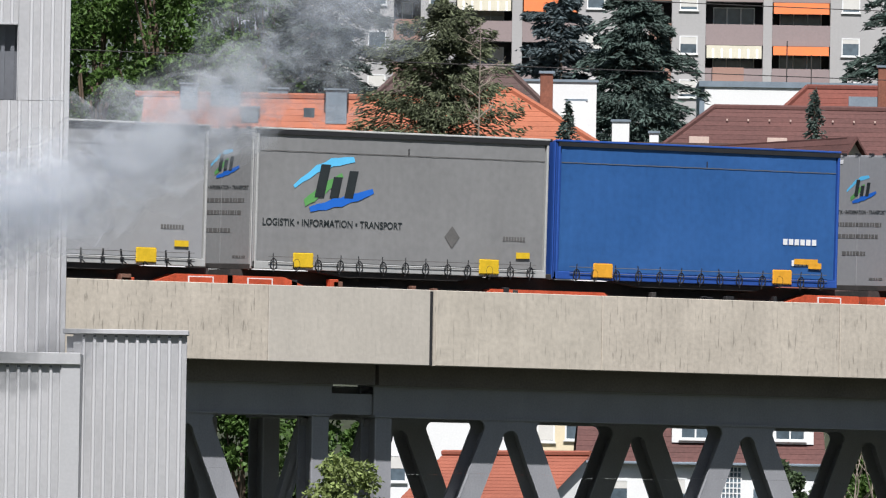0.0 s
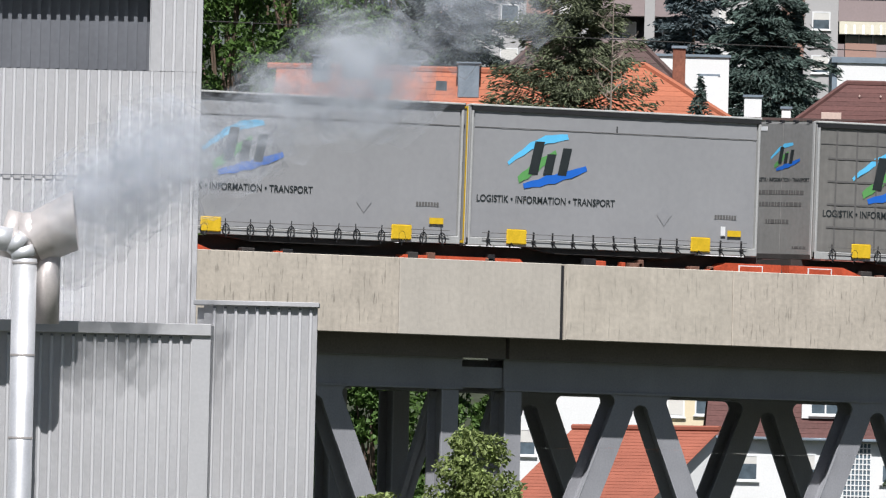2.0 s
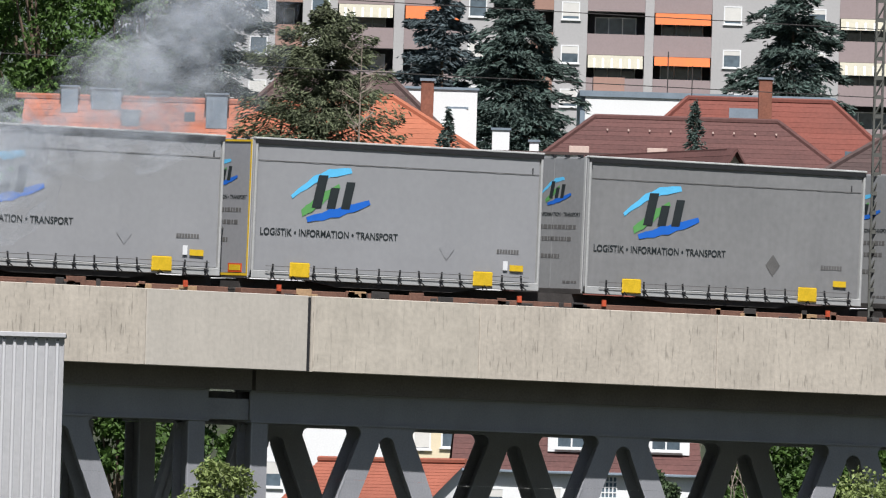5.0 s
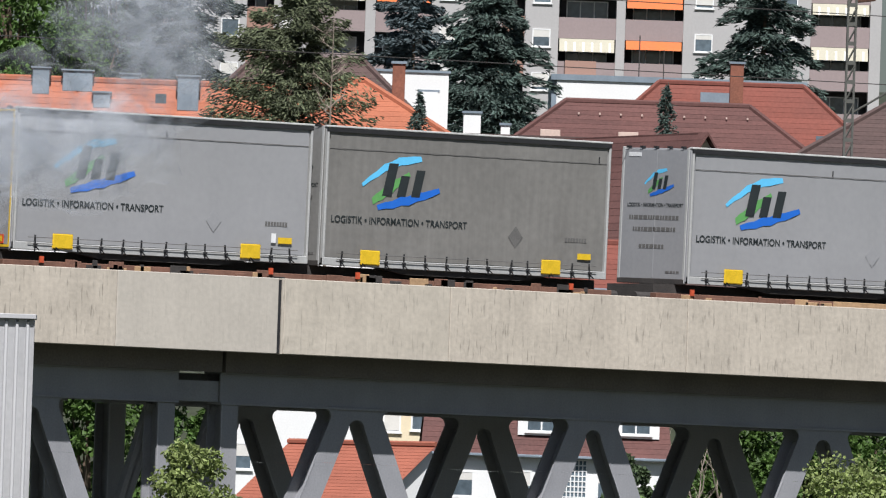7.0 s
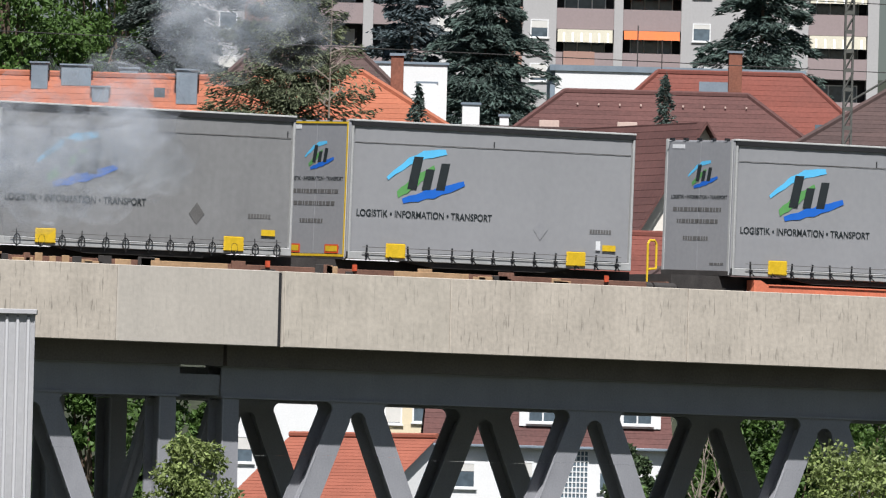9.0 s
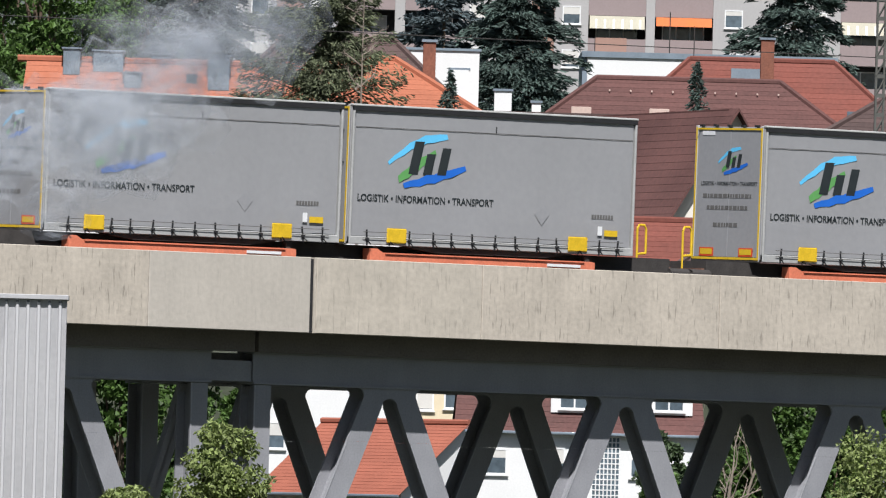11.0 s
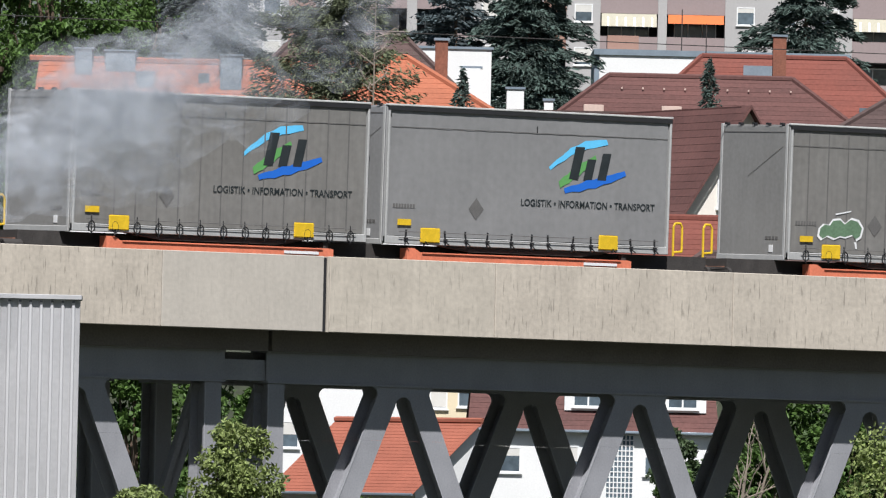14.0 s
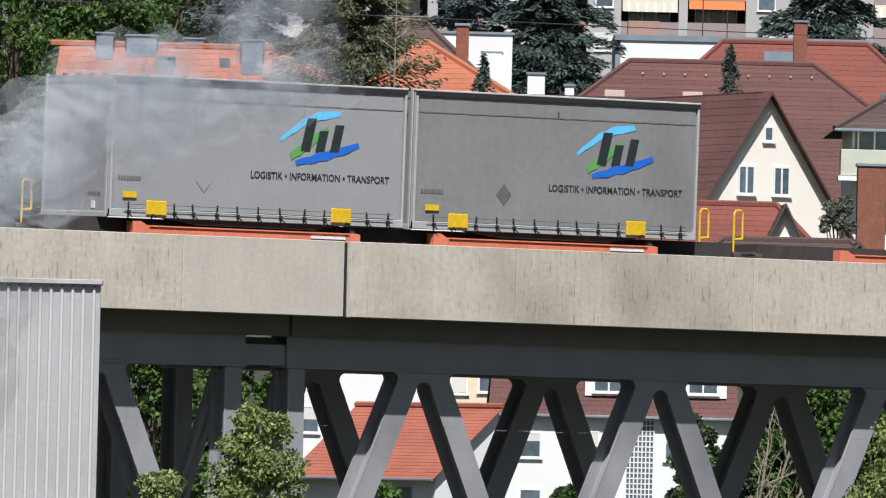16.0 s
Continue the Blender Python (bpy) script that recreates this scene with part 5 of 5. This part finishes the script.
def build_apartments():
    b = thing("apartment_building", town(0, 745, 0), "tall white apartment building with pink balconies and awnings", "apartment building")
    base, top, st, z29 = 8.0, 41.0, 2.77, 29.24
    depth = 12

    def at(px):
        return -12.82 + (px - 360) * 0.0358

    left = at(418)
    part("end_wall", box(at(360), left, 0.5, depth, base, top), RENDER_SIDE, b, "grey-white end wall")
    cells = [(418, 432, "wall"), (432, 525, "balcony"), (525, 640, "wall2"), (640, 688, "rose"), (688, 750, "wall1"), (750, 850, "balcony"), (850, 868, "wall"), (868, 967, "balcony"), (967, 1092, "wall2"), (1092, 1133, "rose"), (1133, 1193, "wall1"), (1193, 1295, "balcony"), (1295, 1311, "wall"), (1311, 1414, "balcony"), (1414, 1560, "wall2"), (1560, 1640, "wall1"), (1640, 1745, "balcony"), (1745, 1765, "wall")]
    rnd = random.Random(7)
    part("core", box(left, at(1765), 2.2, depth, base, top), RENDER_AGED, b)
    awn = [AWN_ORANGE, AWN_CREAM, AWN_ORANGE, None, AWN_ORANGE, AWN_CREAM, AWN_ORANGE]
    col = 0
    for p0, p1, kind in cells:
        x0, x1 = at(p0), at(p1)
        if kind.startswith("wall"):
            part("wall_strip", box(x0, x1, 0, 2.195, base, top), RENDER_AGED, b)
            n = 0 if kind == "wall" else int(kind[4:])
            for k in range(-4, 3):
                for i in range(n):
                    w = 1.15
                    c = x0 + (x1 - x0) * (i + 0.5) / n
                    hole_window(b, c - w / 2, z29 + k * st + 0.75 - 1.35, w, 1.15, 0.0, 0, blind=rnd.choice([0, 0.3, 0.45, 0.8]))
            continue
        col += 1
        para = RENDER_ROSE if kind == "rose" else RENDER_PINK
        for k in range(-5, 4):
            z = z29 + k * st
            part("balcony_front", box(x0 + 0.01, x1 - 0.01, 0.05, 0.22, z, z + 1.33), para, b)
            part("balcony_floor", box(x0 + 0.01, x1 - 0.01, 0.23, 2.19, z + 0.02, z + 0.2), RENDER_AGED, b)
            # Back wall coloured dark to stand for shade inside the balcony.
            part("back_wall", box(x0 + 0.01, x1 - 0.01, 1.6, 1.7, z + 0.2, z + st), RECESS_SHADE, b)
            wd = hole_window(b, x0 + 0.5, z + 0.4, x1 - x0 - 1.0, st - 0.7, 1.6, 2 if kind == "balcony" else 0, sill=False, blind=rnd.choice([0, 0, 0.4]))
            a = [AWN_ORANGE, AWN_CREAM, None, AWN_ORANGE, None, AWN_CREAM, AWN_ORANGE][(k * 3 + col * 2 + 20) % 7]
            if kind == "rose":
                a = AWN_CREAM if k == 1 else None
            if a and k > -3:
                drop = rnd.choice([0.75, 0.85, 0.6])
                bm = prism([(x0 + 0.08, z + st - 0.02), (x1 - 0.08, z + st - 0.02), (x1 - 0.08, z + st - drop), (x0 + 0.08, z + st - drop)], 0.06, 0.10)
                for v in bm.verts:
                    if v.co.z < z + st - 0.3:
                        v.co.y -= 0.45
                aw = part("awning", bm, a, b)
                for s in range(12 if a is AWN_CREAM else 0):
                    xs = x0 + 0.15 + s * (x1 - x0 - 0.3) / 12
                    bm = prism([(xs, z + st - 0.05), (xs + 0.12, z + st - 0.05), (xs + 0.12, z + st - drop + 0.02), (xs, z + st - drop + 0.02)], 0.05, 0.055)
                    for v in bm.verts:
                        if v.co.z < z + st - 0.3:
                            v.co.y -= 0.45
                    part("awning_stripe", bm, WHITE if s % 2 else AWN_CREAM, aw)
    part("roof_edge", box(at(360), at(1770), -0.1, depth, top + 0.003, top + 0.4), ZINC, b)
    for k in range(-4, 3):
        part("end_window", box(at(376), at(392), 0.42, 0.497, z29 + k * st - 0.3, z29 + k * st + 1.0), GLASS, b)


RENDER_SIDE = material("grey_white_render", (0.42, 0.43, 0.455), 0.9, spread=0.05, scale=0.3, fine=8, bump=0.05, streak=0.2)
build_apartments()


def build_plants():
    conifer(-6.0, 650, 9, 36.0, 7.6, NEEDLE_SLATE, 1, "tall grey-green spruce with ragged drooping limbs", sparse=0.25, count=34000, blade=(0.5, 0.13), tiers=34)
    conifer(0.2, 418, 0, 16.1, 7.4, NEEDLE_OLIVE, 2, "broad olive-green cedar with an open crown", start=0.38, droop=-0.12, count=48000, blade=(0.26, 0.065), power=0.62, sparse=0.2, tiers=40)
    conifer(6.7, 640, 12, 28.2, 7.0, NEEDLE_BLUE, 3, "blue-grey cedar with flat tiers of needles", droop=0.05, sparse=0.3, tiers=14, count=16000, blade=(0.55, 0.14), power=0.7)
    conifer(9.7, 580, 6, 25.8, 7.9, NEEDLE_DARK, 4, "dense dark green spruce", start=0.3, count=46000, power=0.66, blade=(0.45, 0.12), tiers=40)
    conifer(25.8, 640, 10, 31.5, 8.6, NEEDLE_DARK, 5, "tall dark spruce with ragged limbs", sparse=0.3, count=32000, blade=(0.48, 0.12), tiers=34)
    conifer(15.4, 478, 10, 15.5, 1.1, NEEDLE_DARK, 6, "slim young spruce in front of a brown roof", count=1500, blade=(0.25, 0.08), tiers=14)
    conifer(5.05, 452, 8, 13.8, 1.1, NEEDLE_DARK, 7, "slim young spruce beside a chimney", count=1500, blade=(0.25, 0.08), tiers=14)
    bare_tree(1.42, 412, -6, 15.0, 2.2, 5, "slender pale birch with bare grey twigs")
    bare_tree(12.5, 352, -8, -0.6, 2.2, 9, "pale leafless shrub behind the bridge", 5)
    rnd = random.Random(3)
    for i in range(11):
        broadleaf(-30 + i * 1.95, 720 + rnd.uniform(-25, 40), 8, 33 + rnd.uniform(-4, 7), rnd.uniform(3.2, 4.6), LEAF_A, 20 + i, "tall leafy green tree on the hillside", "hillside trees", count=8500, leaf=0.40, clumps=54)
    for x, d, z0, top, half in ((-11.6, 640, 8, 22.5, 2.4), (-8.9, 630, 8, 20.8, 2.0), (-14.5, 630, 8, 24.0, 2.8), (33.5, 600, 4, 21.0, 3.2), (37.5, 610, 4, 22.0, 3.4), (30.2, 590, 4, 19.4, 2.2), (1.2, 690, 8, 23.0, 2.2)):
        broadleaf(x, d, z0, top, half, LEAF_A, int(x * 7) + 200, "leafy garden tree between the houses", "garden trees", count=4200, leaf=0.42)
    for x, d, z0, top, half in ((-7.4, 335, -9, 2.5, 2.2), (-5.2, 330, -9, 2.0, 1.6), (-3.6, 345, -9, 2.2, 1.7), (-9.5, 340, -9, 2.5, 2.0), (-2.1, 350, -9, 0.3, 0.9)):
        broadleaf(x, d, z0, top, half, LEAF_A, int(x * 9) + 400, "bushy green tree behind the truss", "trees behind the truss", count=12000, leaf=0.24, clumps=70)
    for x, d, z0, top, half in ((15.6, 410, -9, -0.6, 1.6), (17.5, 400, -9, 0.8, 1.9), (19.6, 405, -9, 1.4, 1.8), (13.3, 440, -8, -1.3, 0.9), (21.6, 400, -9, 1.6, 2.0), (16.4, 425, -9, 2.2, 2.4), (18.8, 428, -9, 2.6, 2.4), (21.5, 425, -9, 2.8, 2.4), (24, 420, -9, 2.8, 2.4), (9.2, 465, -8, -2.5, 0.8), (1.4, 462, -8, -2.6, 1.3)):
        k = 0.68 if d > 435 else 0.88
        x, d, top, half = x * k, d * k, EYE.z + (top - EYE.z) * k, half * k * 1.1
        broadleaf(x, d, z0, top, half, LEAF_A, int(x * 9) + 600, "bushy green tree behind the truss", "trees behind the truss", count=8000, leaf=0.24, clumps=60)
    for x, d, top, half in ((9.95, 331, -0.9, 1.05), (11.2, 334, -1.6, 0.9), (6.2, 328, -3.0, 0.5)):
        broadleaf(x, d, -9, top, half, LEAF_SHADE, int(x * 9) + 900, "dark bushy tree beside the stair window", "trees behind the truss", count=9000, leaf=0.17, clumps=60)
    broadleaf(18.35, 440, 3, 8.3, 0.95, LEAF_GREY, 77, "grey-green shrub beside the gable house", "garden trees", count=5000, leaf=0.16, clumps=40)
    for x, d, top, half in ((-1.52, 206, -2.3, 1.15), (-3.2, 204, -3.5, 0.9), (10.1, 206, -2.2, 1.8), (12.7, 205, -1.8, 1.6)):
        broadleaf(x, d, -9, top, half, LEAF_B, int(x * 9) + 800, "bright green poplar in front of the truss", "trees in front of the truss", count=16000, leaf=0.11, clumps=90, low=0.3, hollow=0.4)


NEEDLE_SLATE = material("slate_spruce_needles", (0.075, 0.094, 0.084), 0.8, spread=0.4, scale=0.6, fine=6, bump=0, island=0.9, see=0.1)
build_plants()


def build_line_gear():
    m = thing("catenary_mast", town(12.52, 262, 0.6), "grey lattice steel catenary mast with a bracket", "mast")
    for x in (-0.11, 0.065):
        for y in (-0.12, 0.1):
            part("upright", box(x, x + 0.045, y, y + 0.045, 0, 13), MAST, m)
    for k in range(30):
        z = k * 0.43
        part("lattice_bar", box(-0.085, 0.09, -0.125, -0.115, z, z + 0.09), MAST, m)
        part("lattice_diagonal", rod((-0.09, -0.11, z + 0.05), (0.10, -0.11, z + 0.42), 0.022, sides=4), MAST, m)
    part("base_plate", box(-0.3, 0.3, -0.3, 0.3, -0.1, 0.05), CONCRETE_DARK, m)
    part("bracket", tube([(0.1, 0, 5.4), (0.9, -0.3, 5.9), (2.6, -0.9, 5.95)], 0.025, 6), MAST, m)
    part("insulator", rod((0.12, 0, 7.9), (0.5, -0.1, 7.95), 0.06, sides=8), BROWN_FRAME, m)
    for y, z, sag in ((3.0, 6.42, 0.0), (3.0, 7.95, 0.2)):
        w = thing("overhead_wire", Matrix.Identity(4), "thin dark overhead contact wire above the track", "overhead wire", "overhead wires")
        part("wire", rod((-60, y, z - 0.35), (80, y, z + 0.75), 0.011, sides=5), DARK_STEEL, w)


MAST = material("mast_paint", (0.085, 0.085, 0.075), 0.7, spread=0.15, scale=3, fine=20, bump=0.05)
build_line_gear()


# ---- steam from the duct ----
def steam_material():
    m = bpy.data.materials.new("steam")
    m.use_nodes = True
    n, link = m.node_tree.nodes, m.node_tree.links.new
    n.remove(n["Principled BSDF"])
    tc, no = n.new("ShaderNodeTexCoord"), n.new("ShaderNodeTexNoise")
    no.inputs["Scale"].default_value, no.inputs["Detail"].default_value = 1.4, 3.5
    info, off = n.new("ShaderNodeObjectInfo"), n.new("ShaderNodeVectorMath")
    off.operation = "ADD"
    sc = n.new("ShaderNodeMath"); sc.operation = "MULTIPLY"; sc.inputs[1].default_value = 40
    link(info.outputs["Random"], sc.inputs[0])
    link(tc.outputs["Object"], off.inputs[0]); link(sc.outputs[0], off.inputs[1])
    link(off.outputs[0], no.inputs["Vector"])
    rg = n.new("ShaderNodeMapRange")
    rg.interpolation_type = "SMOOTHSTEP"
    rg.inputs["From Min"].default_value, rg.inputs["From Max"].default_value = 0.34, 0.80
    rg.inputs["To Min"].default_value, rg.inputs["To Max"].default_value = 0.0, STEAM_DENSITY
    link(no.outputs["Fac"], rg.inputs["Value"])
    di, tl, tr = n.new("ShaderNodeBsdfDiffuse"), n.new("ShaderNodeBsdfTranslucent"), n.new("ShaderNodeBsdfTransparent")
    di.inputs["Color"].default_value = tl.inputs["Color"].default_value = (0.70, 0.73, 0.78, 1)
    ad, mx = n.new("ShaderNodeMixShader"), n.new("ShaderNodeMixShader")
    ad.inputs[0].default_value = 0.5
    link(di.outputs[0], ad.inputs[1]); link(tl.outputs[0], ad.inputs[2])
    link(rg.outputs[0], mx.inputs[0]); link(tr.outputs[0], mx.inputs[1]); link(ad.outputs[0], mx.inputs[2])
    link(mx.outputs[0], n["Material Output"].inputs["Surface"])
    return m


STEAM_DENSITY = 0.15
STEAM = steam_material()


def puff_mesh(seed):
    bm = bmesh.new()
    for r in (1.0, 0.72, 0.42):
        own = bmesh.new()
        bmesh.ops.create_icosphere(own, subdivisions=3, radius=r)
        for v in own.verts:
            p = v.co * 1.6 + Vector((seed * 7.3, r * 5, 0))
            v.co *= 1 + 0.55 * noise.noise(p) + 0.25 * noise.noise(p * 2.6)
        merge(bm, own)
    me = bpy.data.meshes.new("steam_puff")
    bm.to_mesh(me); bm.free()
    for p in me.polygons:
        p.use_smooth = True
    me.materials.append(STEAM)
    return me


PUFFS = []


def build_steam():
    shapes = [puff_mesh(k) for k in range(6)]
    rnd = random.Random(11)
    e = -5.5
    while e < 16.0:
        gust = noise.noise((e * 0.9, 2.0, 0))
        lift = float(np.interp(e, [-6, 2.5, 6, 9, 11, 13, 16], [0.95, 0.95, 0.55, 0.5, 0.62, 0.6, 0.55])) + 0.35 * gust
        pace = 1.75 + 0.4 * noise.noise((e * 0.6, 9.0, 0))
        o = new("steam_puff", shapes[rnd.randrange(6)])
        tagged(o, "drifting wisp of white steam from the exhaust duct", "steam", "steam puffs")
        s = rnd.uniform(0.50, 1.05)
        o.scale = (s, s * 0.9, s * 0.85)
        PUFFS.append((o, e, lift, pace, [rnd.gauss(0, 1) for _ in range(3)], rnd.uniform(0, 300), rnd.uniform(-20, 20)))
        e += 0.085 if gust > -0.1 else 0.14


build_steam()


def drift():
    """Each puff waits in the duct's housing, leaves the mouth, and rises and spreads down the wind."""
    for o, e, lift, pace, (jx, jy, jz), turn, spin in PUFFS:
        def place(a):
            if a < -0.2:
                return (-8.6, 184.5, -3.5)
            a = max(a, 0)
            g = 0.07 + 0.24 * a ** 0.9
            return (-7.45 + pace * a * (1 - 0.03 * a) + 0.55 * g * jx, 177.7 + 6.0 * min(max(0, a - 0.85), 2.5) + 0.35 * g * jy, 0.40 + lift * a * 0.95 + 0.055 * a * a + g * jz * 0.62)
        times = sorted({0.0, 16.0} | {round(e + a, 2) for a in (-0.5, -0.3, 0, 0.3, 0.8, 1.5, 2.4, 3.6, 5, 7, 10) if 0 < e + a < 16})
        rows = []
        for t in times:
            a = t - e
            x, y, z = place(a)
            if a > 4:
                z += (a - 4) * 2.5
            rows.append((t, TOWN @ pose(x, y, z, 0, 0, turn + spin * min(max(a, 0), 4))))
        walk(o, rows)


# ---- all that moves ----
def motions():
    for ob, offset, lean in LOAD:
        z = ZC0 if lean is not None else 0.88
        walk(ob, [(t, pose(offset - s, YT, z, 1.2 if lean is not None else 0)) for t, s in TRAVEL])
    drift()


motions()
